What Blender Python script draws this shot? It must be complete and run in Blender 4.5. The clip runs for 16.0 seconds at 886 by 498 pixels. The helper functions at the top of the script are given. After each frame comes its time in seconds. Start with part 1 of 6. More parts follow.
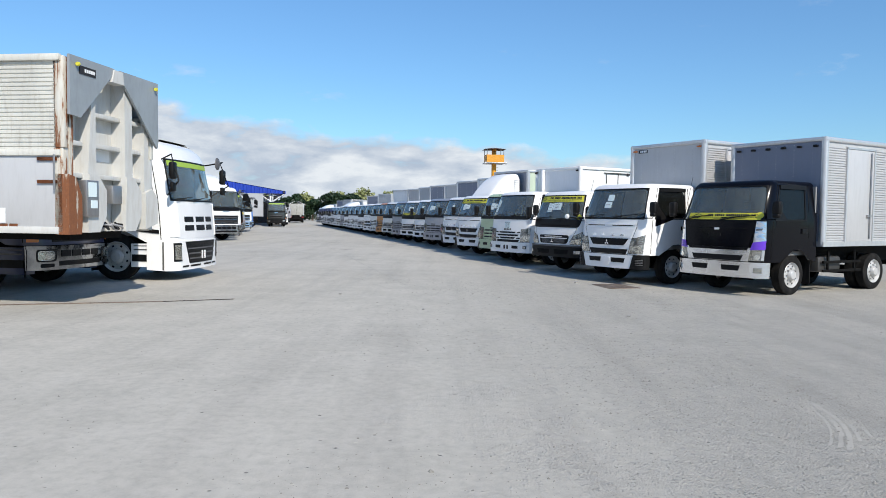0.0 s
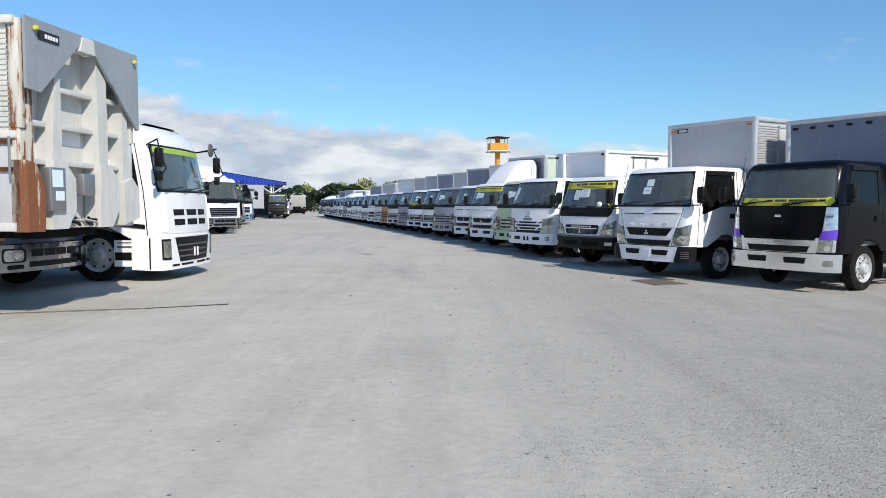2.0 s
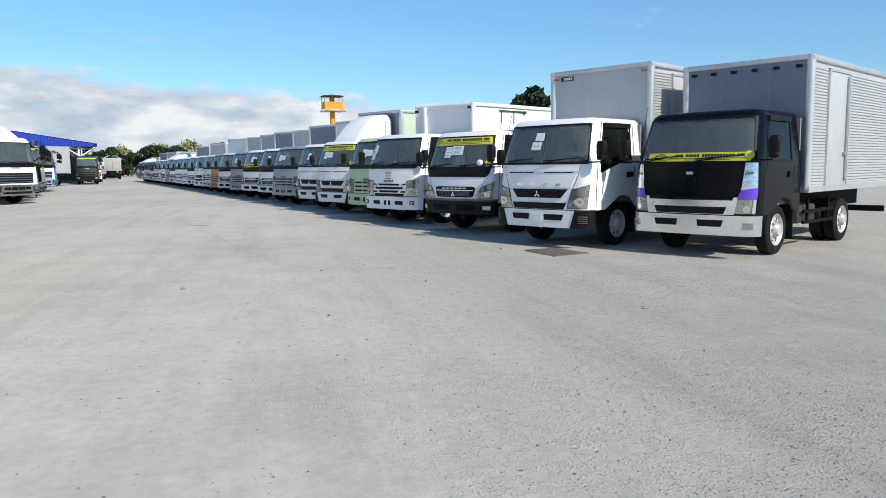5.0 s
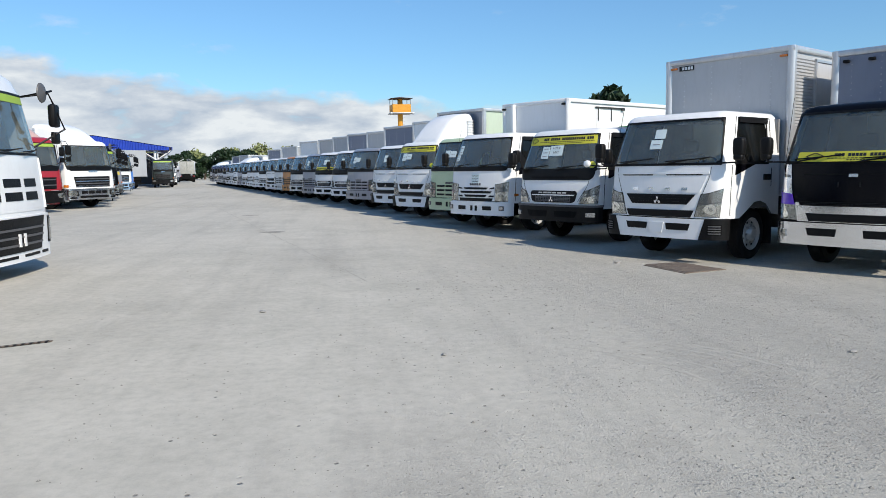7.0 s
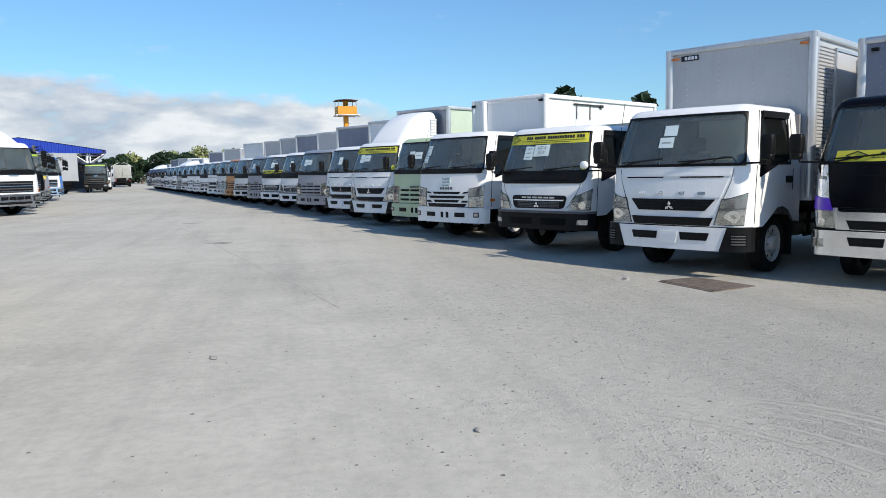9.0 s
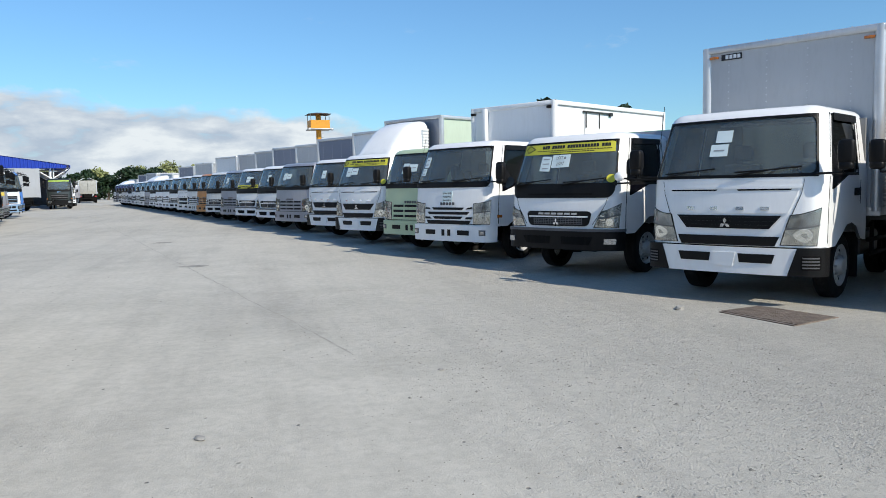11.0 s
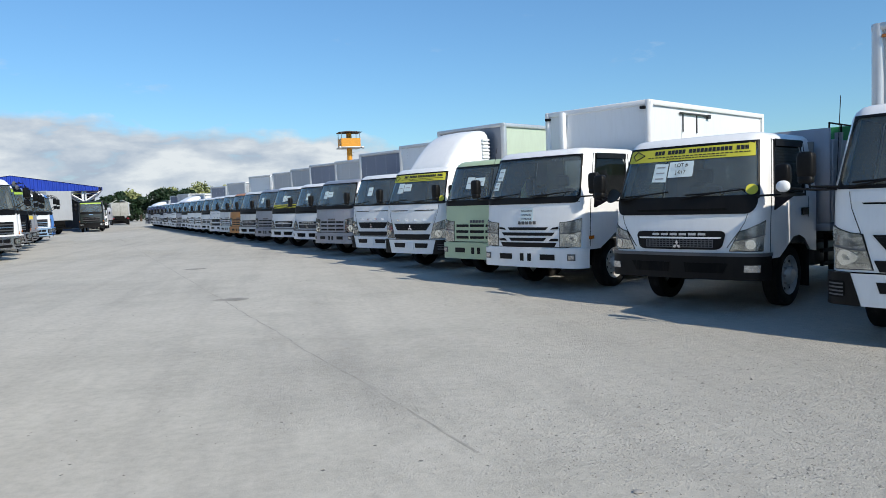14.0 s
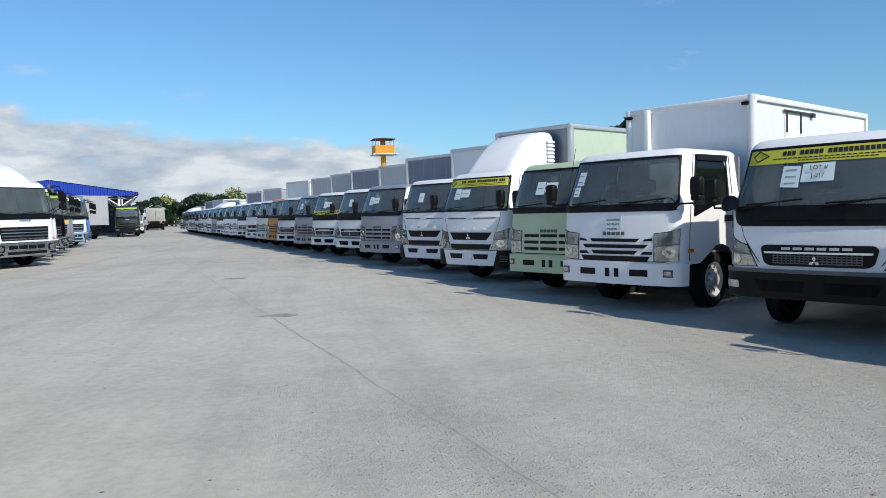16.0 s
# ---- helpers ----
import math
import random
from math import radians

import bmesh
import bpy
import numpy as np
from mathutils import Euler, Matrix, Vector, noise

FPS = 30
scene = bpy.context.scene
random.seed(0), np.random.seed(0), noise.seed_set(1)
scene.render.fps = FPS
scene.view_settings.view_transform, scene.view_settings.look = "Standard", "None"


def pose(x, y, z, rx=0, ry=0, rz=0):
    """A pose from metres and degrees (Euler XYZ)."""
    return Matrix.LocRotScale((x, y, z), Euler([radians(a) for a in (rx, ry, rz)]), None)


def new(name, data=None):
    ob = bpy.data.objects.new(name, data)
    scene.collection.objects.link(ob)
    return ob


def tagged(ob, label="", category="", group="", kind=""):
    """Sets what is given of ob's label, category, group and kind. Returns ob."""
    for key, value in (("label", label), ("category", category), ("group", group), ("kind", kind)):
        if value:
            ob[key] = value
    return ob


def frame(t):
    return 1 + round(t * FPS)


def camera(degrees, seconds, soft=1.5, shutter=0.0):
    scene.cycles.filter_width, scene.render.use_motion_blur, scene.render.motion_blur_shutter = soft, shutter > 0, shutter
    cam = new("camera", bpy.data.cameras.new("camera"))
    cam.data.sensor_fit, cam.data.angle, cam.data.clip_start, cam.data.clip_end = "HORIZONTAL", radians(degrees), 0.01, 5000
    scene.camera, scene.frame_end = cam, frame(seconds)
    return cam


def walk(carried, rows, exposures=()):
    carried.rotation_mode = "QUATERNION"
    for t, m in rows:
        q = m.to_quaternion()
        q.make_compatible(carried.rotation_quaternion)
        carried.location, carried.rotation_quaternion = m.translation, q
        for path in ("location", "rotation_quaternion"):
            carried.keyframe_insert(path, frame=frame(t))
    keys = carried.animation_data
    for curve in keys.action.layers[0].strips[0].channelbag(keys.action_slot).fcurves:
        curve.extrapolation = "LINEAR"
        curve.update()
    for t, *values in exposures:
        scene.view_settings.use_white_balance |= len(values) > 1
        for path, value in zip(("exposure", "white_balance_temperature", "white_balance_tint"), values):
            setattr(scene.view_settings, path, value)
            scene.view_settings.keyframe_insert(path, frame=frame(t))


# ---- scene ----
cam = camera(62.1, 16.0, soft=0.7)
METRES, EYE, TILT, LEAN, TURN = 13.158, 1.485, -1.05, 0.2, 0.0
ROWS = [
    (0.0, 0.0, 0.0, 0.0, 0.02, -1.57, -0.88),
    (0.5, -0.0052, 0.0337, 0.002, -0.11, -1.79, -0.79),
    (1.0, -0.0174, 0.0634, 0.0021, 0.14, -2.01, -0.44),
    (1.5, -0.0194, 0.1014, 0.0009, 0.54, -2.03, -0.31),
    (2.0, -0.0287, 0.1329, 0.0013, 0.13, -2.35, -0.23),
    (2.5, -0.04, 0.1648, 0.0024, -1.18, -2.9, 0.07),
    (3.0, -0.0422, 0.2011, 0.0034, -5.3, -2.89, 0.37),
    (5.5, -0.0626, 0.3623, 0.0028, -12.8, -5.79, 0.63),
    (6.0, -0.068, 0.3932, 0.005, -9.62, -5.72, 0.08),
    (6.5, -0.0769, 0.4252, 0.0057, -8.76, -5.79, 0.46),
    (7.0, -0.0795, 0.4517, 0.0047, -7.74, -5.13, 0.74),
    (7.5, -0.085, 0.4877, 0.0056, -8.6, -4.94, 1.02),
    (8.0, -0.0906, 0.5206, 0.0067, -10.11, -5.01, 1.53),
    (8.5, -0.0912, 0.5501, 0.0069, -10.8, -4.85, 1.33),
    (9.0, -0.0981, 0.5826, 0.0068, -12.04, -4.96, 1.0),
    (11.5, -0.1175, 0.7295, 0.0095, -15.47, -3.63, 1.62),
    (12.0, -0.1191, 0.7589, 0.0084, -16.72, -3.43, 1.85),
    (12.5, -0.122, 0.7869, 0.0101, -16.16, -3.14, 2.08),
    (13.0, -0.1212, 0.8149, 0.0127, -14.31, -2.53, 1.97),
    (13.5, -0.1309, 0.8455, 0.013, -13.11, -2.4, 2.03),
    (14.0, -0.1374, 0.8696, 0.0131, -12.12, -2.52, 2.1),
    (14.5, -0.1404, 0.8996, 0.0133, -11.2, -2.2, 1.88),
    (15.0, -0.1507, 0.9283, 0.0122, -11.59, -2.34, 1.53),
    (15.5, -0.1596, 0.9534, 0.0131, -10.91, -2.41, 1.46),
    (16.0, -0.1634, 0.98, 0.015, -9.81, -1.82, 1.55),
]
walk(cam, [(t, pose(0, 0, EYE, TILT, LEAN, TURN) @ pose(METRES * x, METRES * y, METRES * z, 90 + pitch, roll, yaw)) for t, x, y, z, yaw, pitch, roll in ROWS],
     exposures=((0.0, 0.12, 6600, 10), (3.0, 0.14, 6650, 10), (5.5, 0.22, 6750, 9), (7.0, 0.12, 6700, 9), (9.0, 0.16, 6700, 9), (12.5, 0.10, 6550, 7), (14.5, 0.03, 6600, 8), (16.0, 0.0, 6550, 8)))

# ---- world, sun, exposure ----
SUN_AWAY = Vector((-0.485, 0.875, 0)).normalized()      # the way that shadows fall
SUN_HIGH = radians(38)
sun_data = bpy.data.lights.new("sun", "SUN")
sun_data.energy, sun_data.angle, sun_data.color = 4.6, radians(0.6), (1.0, 0.93, 0.83)
sun = new("sun", sun_data)
sun.rotation_mode = "QUATERNION"
sun.rotation_quaternion = Vector((SUN_AWAY.x * math.cos(SUN_HIGH), SUN_AWAY.y * math.cos(SUN_HIGH), -math.sin(SUN_HIGH))).to_track_quat("-Z", "Y")

world = bpy.data.worlds.new("world")
scene.world = world
world.use_nodes = True


class Nodes:
    """A short way to write node trees."""

    def __init__(self, tree):
        self.tree = tree

    def __call__(self, kind, values=None):
        n = self.tree.nodes.new("ShaderNode" + kind)
        for k, v in (values or {}).items():
            s = n.inputs[k]
            if isinstance(v, bpy.types.NodeSocket):
                self.tree.links.new(v, s)
            elif isinstance(v, bpy.types.Node):
                self.tree.links.new(v.outputs[0], s)
            else:
                s.default_value = v
        return n

    def math(self, op, a, b=0.0, clamp=False):
        n = self("Math", {0: a, 1: b})
        n.operation, n.use_clamp = op, clamp
        return n.outputs[0]

    def mix(self, f, a, b, blend="MIX"):
        n = self("Mix", {0: f})
        n.data_type, n.blend_type = "RGBA", blend
        for i, v in ((6, a), (7, b)):
            if isinstance(v, bpy.types.NodeSocket):
                self.tree.links.new(v, n.inputs[i])
            else:
                n.inputs[i].default_value = v
        return n.outputs[2]

    def ramp(self, f, stops):
        n = self("ValToRGB", {0: f})
        e = n.color_ramp.elements
        while len(e) < len(stops):
            e.new(0.5)
        for el, (p, c) in zip(e, stops):
            el.position, el.color = p, (c, c, c, 1) if isinstance(c, (int, float)) else (*c, 1)
        return n.outputs[0]


def sky_world():
    world.node_tree.nodes.clear()
    N = Nodes(world.node_tree)
    sky = N("TexSky")
    sky.sky_type, sky.sun_disc, sky.sun_elevation = "NISHITA", False, SUN_HIGH
    sky.sun_rotation = math.atan2(-SUN_AWAY.x, -SUN_AWAY.y)
    sky.air_density, sky.dust_density, sky.ozone_density = 1.0, 0.3, 2.5
    place = N("TexCoord").outputs["Generated"]
    xyz = N("SeparateXYZ", {0: place})
    x, y, z = xyz.outputs
    # bank of cloud low over the horizon, higher on one side, with billowed tops and grey folds
    flat = N("Mapping", {0: place, 3: (2.2, 2.2, 8.0)})
    big = N("TexNoise", {"Vector": flat, "Scale": 2.0, "Detail": 3, "Roughness": 0.5})
    puff = N("TexNoise", {"Vector": N("Mapping", {0: place, 3: (5.0, 5.0, 9.0)}), "Scale": 4.0, "Detail": 9, "Roughness": 0.55})
    fold = N("TexNoise", {"Vector": N("Mapping", {0: place, 3: (2.6, 2.6, 9.0)}), "Scale": 3.4, "Detail": 9, "Roughness": 0.56, "Distortion": 0.3})
    edge = N.math("SUBTRACT", N.math("SUBTRACT", 0.100, N.math("MULTIPLY", x, 0.105)), z)
    lumps = N.math("ADD", N.math("MULTIPLY", N.math("SUBTRACT", big.outputs[0], 0.5), 0.06), N.math("MULTIPLY", N.math("SUBTRACT", puff.outputs[0], 0.5), 0.050))
    body = N.math("MULTIPLY", N.math("ADD", edge, lumps), 60.0, True)
    holes = N.ramp(fold.outputs[0], [(0.28, 0.55), (0.40, 1.0)])
    cover = N.math("MULTIPLY", body, holes, True)
    wisp = N("TexNoise", {"Vector": N("Mapping", {0: place, 3: (5, 5, 14)}), "Scale": 2.2, "Detail": 8, "Roughness": 0.6})
    small = N.math("MULTIPLY", N.ramp(wisp.outputs[0], [(0.66, 0.0), (0.80, 0.5)]), N.ramp(z, [(0.05, 1.0), (0.35, 0.0)]))
    cover = N.math("MAXIMUM", cover, small, True)
    light = N.math("ADD", N.math("MULTIPLY", fold.outputs[0], 0.65), N.math("MULTIPLY", puff.outputs[0], 0.35))
    shade = N.ramp(light, [(0.40, (2.75, 3.3, 4.1)), (0.50, (3.7, 4.15, 4.75)), (0.60, (4.9, 5.25, 5.6))])
    tinted = N.mix(1.0, sky.outputs[0], (0.585, 0.84, 1.02, 1), "MULTIPLY")
    tinted = N.mix(1.0, tinted, N.ramp(z, [(0.0, 0.78), (0.42, 1.0)]), "MULTIPLY")
    colour = N.mix(cover, tinted, shade)
    back = N("Background", {0: colour, 1: 0.15})
    out = N("OutputWorld", {0: back})


sky_world()

# ---- materials ----
MATS = {}


def surface(name, colour, rough=0.5, metal=0.0, vary=0.12, scale=3.0, bump=0.0, bump_scale=60.0, coat=0.0, dirt=0.0, dirt_colour=(0.16, 0.13, 0.10), spec=0.5):
    """A surface with broad blotches, fine grain, dirt spots and relief."""
    if name in MATS:
        return MATS[name]
    m = bpy.data.materials.new(name)
    m.use_nodes = True
    m.node_tree.nodes.clear()
    N = Nodes(m.node_tree)
    at = N("TexCoord").outputs["Object"]
    broad = N("TexNoise", {"Vector": at, "Scale": scale, "Detail": 5, "Roughness": 0.6})
    fine = N("TexNoise", {"Vector": at, "Scale": bump_scale, "Detail": 4, "Roughness": 0.6})
    c = (*colour, 1)
    lo = tuple(v * (1 - vary) for v in colour) + (1,)
    col = N.mix(N.ramp(broad.outputs[0], [(0.35, 0.0), (0.65, 1.0)]), lo, c)
    col = N.mix(N.math("MULTIPLY", N.math("SUBTRACT", fine.outputs[0], 0.35, True), vary), col, lo)
    ro = rough
    if dirt:
        streak = N("TexNoise", {"Vector": N("Mapping", {0: at, 3: (5, 5, 0.9)}), "Scale": 2.5, "Detail": 7, "Roughness": 0.7})
        d = N.math("MULTIPLY", N.ramp(streak.outputs[0], [(0.48, 0.0), (0.72, 1.0)]), dirt)
        col = N.mix(d, col, (*dirt_colour, 1))
        ro = N.math("ADD", N.math("MULTIPLY", d, 0.4), rough, True)
    b = N("BsdfPrincipled", {"Base Color": col, "Roughness": ro, "Metallic": metal, "Coat Weight": coat, "Coat Roughness": 0.08, "Specular IOR Level": spec})
    if bump:
        r = N("Bump", {"Strength": bump, "Distance": 0.01, "Height": fine.outputs[0]})
        m.node_tree.links.new(r.outputs[0], b.inputs["Normal"])
    N("OutputMaterial", {0: b})
    MATS[name] = m
    return m


def glass(name, tint, gloss=1.0, dust=0.0):
    if name in MATS:
        return MATS[name]
    m = bpy.data.materials.new(name)
    m.use_nodes = True
    m.node_tree.nodes.clear()
    N = Nodes(m.node_tree)
    facing = N("LayerWeight", {"Blend": 0.5}).outputs["Facing"]
    f = N.math("ADD", N.math("MULTIPLY", N.math("POWER", facing, 4.0), 0.85), 0.05, True)
    clear = N("BsdfTransparent", {0: (*tint, 1)})
    shine = N("BsdfGlossy", {"Color": (gloss, gloss, gloss, 1), "Roughness": 0.02})
    pane = N("MixShader", {0: f, 1: clear, 2: shine})
    if dust:
        spread = N("TexNoise", {"Vector": N("TexCoord").outputs["Object"], "Scale": 2.5, "Detail": 6, "Roughness": 0.6})
        film = N("BsdfDiffuse", {0: (0.50, 0.55, 0.54, 1)})
        pane = N("MixShader", {0: N.math("MULTIPLY", N.ramp(spread.outputs[0], [(0.3, 0.6), (0.7, 1.0)]), dust), 1: pane, 2: film})
    N("OutputMaterial", {0: pane})
    MATS[name] = m
    return m


def paint(name, colour, dirt=0.05, metal=0.0):
    return surface("paint_" + name, colour, rough=0.38, metal=metal, vary=0.05, scale=2.0, coat=0.5, dirt=dirt, bump_scale=40)


WHITE = paint("white", (0.83, 0.835, 0.83))
CREAM = paint("off_white", (0.70, 0.71, 0.69), 0.2)
SILVER = paint("silver", (0.33, 0.34, 0.38), 0.15, 0.3)
GREYISH = paint("grey", (0.25, 0.26, 0.30), 0.15, 0.2)
BLACKP = surface("paint_black", (0.003, 0.003, 0.005), rough=0.14, vary=0.05, scale=2.0, dirt=0.0, spec=0.15)
GREENP = paint("pale_green", (0.47, 0.58, 0.36))
ORANGE = paint("orange", (0.52, 0.20, 0.03))
RED = paint("red", (0.36, 0.02, 0.03))
FADED = paint("faded_pink", (0.62, 0.40, 0.34), 0.3)
NAVY = paint("navy", (0.02, 0.03, 0.08))
BLUE = paint("blue", (0.08, 0.22, 0.55))
YELLOWP = paint("yellow", (0.75, 0.58, 0.08))
DARKGREEN = paint("dark_green", (0.014, 0.02, 0.017))
PURPLEP = surface("purple_wrap", (0.13, 0.03, 0.55), 0.2, coat=0.6)
CHROME = surface("chrome", (0.90, 0.91, 0.93), 0.20, 1.0, vary=0.10, scale=6)
MOULDCHROME = surface("moulded_chrome", (0.72, 0.73, 0.76), 0.10, 1.0, vary=0.2, scale=6, bump=1.0, bump_scale=5)
# chrome darkened to hold the shade under the trailer; also fills the garnish slots
DARKCHROME = surface("darkened_chrome", (0.30, 0.31, 0.32), 0.10, 1.0, vary=0.4, scale=5)
DARKSTEEL = surface("dark_steel", (0.07, 0.07, 0.07), 0.5, 0.4, vary=0.3, dirt=0.3)
PALEBLUE = surface("pale_blue_paint", (0.30, 0.45, 0.62), 0.4, vary=0.08, coat=0.4, dirt=0.1)
STEEL = surface("steel", (0.42, 0.42, 0.42), 0.42, 0.8, vary=0.2, dirt=0.2)
RIM = surface("rim_metal", (0.54, 0.54, 0.53), 0.4, 0.2, vary=0.2, dirt=0.2)
PLASTIC = surface("black_plastic", (0.007, 0.007, 0.0075), 0.45, vary=0.3, bump=0.15, bump_scale=200, dirt=0.03, spec=0.18)
GREYPLASTIC = surface("grey_plastic", (0.10, 0.10, 0.105), 0.5, vary=0.2, dirt=0.15)
RUBBER = surface("rubber", (0.008, 0.008, 0.008), 0.8, vary=0.3, spec=0.2, bump=0.3, bump_scale=90, dirt=0.15, dirt_colour=(0.12, 0.11, 0.10))
UNDER = surface("chassis_black", (0.006, 0.006, 0.006), 0.75, vary=0.4, spec=0.12, dirt=0.1, dirt_colour=(0.10, 0.08, 0.06))
LINING = surface("cab_lining", (0.24, 0.24, 0.235), 0.8, vary=0.3)
SEATS = surface("seat_cloth", (0.15, 0.15, 0.155), 0.9, vary=0.3)
ALU = surface("aluminium_panel", (0.50, 0.505, 0.51), 0.45, 0.2, vary=0.07, scale=0.8, dirt=0.13, dirt_colour=(0.20, 0.19, 0.18))
ALUBLUE = surface("blue_grey_panel", (0.22, 0.24, 0.30), 0.45, 0.25, vary=0.06, scale=0.8, dirt=0.10)
ALURAIL = surface("aluminium_rail", (0.62, 0.63, 0.64), 0.35, 0.6, vary=0.1, dirt=0.15)
WHITEBOX = surface("white_panel", (0.76, 0.77, 0.77), 0.45, vary=0.04, scale=0.7, dirt=0.10, dirt_colour=(0.35, 0.33, 0.30))
GREENBOX = surface("pale_green_panel", (0.50, 0.58, 0.46), 0.45, vary=0.04, dirt=0.10)
RUST = surface("rust", (0.22, 0.075, 0.028), 0.85, vary=0.5, scale=7, bump=0.5, bump_scale=70)
OLDGREY = surface("old_grey_plate", (0.36, 0.38, 0.39), 0.4, 0.3, vary=0.15, scale=1.5, dirt=0.2, dirt_colour=(0.20, 0.19, 0.17))
OLDALU = surface("old_ribbed_aluminium", (0.64, 0.635, 0.58), 0.5, 0.08, vary=0.16, scale=1.2, dirt=0.45, dirt_colour=(0.28, 0.25, 0.20))
OLDWHITE = surface("old_white_paint", (0.56, 0.56, 0.535), 0.5, vary=0.10, scale=1.6, dirt=0.35, dirt_colour=(0.36, 0.31, 0.24))
LAMP = surface("lamp_reflector", (0.66, 0.66, 0.65), 0.22, 0.75, vary=0.5, scale=22)
LAMPGREY = surface("ribbed_indicator", (0.36, 0.36, 0.355), 0.25, 0.6, vary=0.5, scale=30)
LENS = glass("lamp_lens", (0.95, 0.95, 0.93))
AMBER = surface("amber_lens", (0.55, 0.16, 0.02), 0.2, coat=0.6)
SCREEN = glass("windscreen_glass", (0.90, 0.94, 0.92), 0.8, 0.09)
SIDEGLASS = glass("side_glass", (0.22, 0.25, 0.25), 0.45, 0.012)
MIRROR = surface("mirror_glass", (0.75, 0.77, 0.80), 0.03, 1.0, vary=0.02)
BANNER = surface("yellow_banner", (0.60, 0.56, 0.05), 0.6, vary=0.08)
BANNERG = surface("lime_banner", (0.34, 0.50, 0.07), 0.6, vary=0.1)
INK = surface("black_ink", (0.015, 0.015, 0.018), 0.7)
INKGREY = surface("grey_ink", (0.30, 0.32, 0.33), 0.7)
PAPER = surface("paper", (0.66, 0.76, 0.77), 0.8, vary=0.05)
BLUEROOF = surface("blue_roof_sheet", (0.012, 0.05, 0.40), 0.45, 0.1, vary=0.15, scale=0.5)
GREENNET = surface("green_sheet", (0.02, 0.22, 0.06), 0.6, vary=0.2)
TOWERY = surface("tower_yellow", (0.70, 0.30, 0.015), 0.5, vary=0.15, dirt=0.25)
BARK = surface("bark", (0.14, 0.10, 0.07), 0.9, vary=0.4, scale=6, bump=0.5)
LEAFD = surface("leaf_dark", (0.013, 0.040, 0.011), 0.6, vary=0.5, scale=0.7)
LEAFL = surface("leaf_light", (0.30, 0.33, 0.13), 0.6, vary=0.4, scale=0.7)
IRON = surface("rusty_iron", (0.13, 0.085, 0.06), 0.75, 0.3, vary=0.4, scale=8, bump=0.4, bump_scale=90)


def rusted(name, clean, amount):
    """Old paint that rust has broken through in upright runs."""
    m = bpy.data.materials.new(name)
    m.use_nodes = True
    m.node_tree.nodes.clear()
    N = Nodes(m.node_tree)
    at = N("TexCoord").outputs["Object"]
    run = N("TexNoise", {"Vector": N("Mapping", {0: at, 3: (9, 9, 1.1)}), "Scale": 1.4, "Detail": 8, "Roughness": 0.65})
    fine = N("TexNoise", {"Vector": at, "Scale": 26, "Detail": 6, "Roughness": 0.7})
    r = N.ramp(N.math("ADD", run.outputs[0], N.math("MULTIPLY", fine.outputs[0], 0.15)), [(amount, 0.0), (amount + 0.05, 1.0)])
    rust = N.mix(fine.outputs[0], (0.10, 0.035, 0.015, 1), (0.30, 0.11, 0.04, 1))
    stain = N.mix(N.ramp(run.outputs[0], [(amount - 0.2, 0.0), (amount, 0.6)]), (*clean, 1), (0.36, 0.25, 0.14, 1))
    b = N("BsdfPrincipled", {"Base Color": N.mix(r, stain, rust), "Roughness": 0.75})
    h = N("Bump", {"Strength": 0.5, "Distance": 0.006, "Height": r})
    m.node_tree.links.new(h.outputs[0], b.inputs["Normal"])
    N("OutputMaterial", {0: b})
    return m


RUSTRUN = rusted("rust_streaked_paint", (0.58, 0.57, 0.52), 0.58)
RUSTPLATE = rusted("rust_eaten_plate", (0.55, 0.52, 0.46), 0.46)


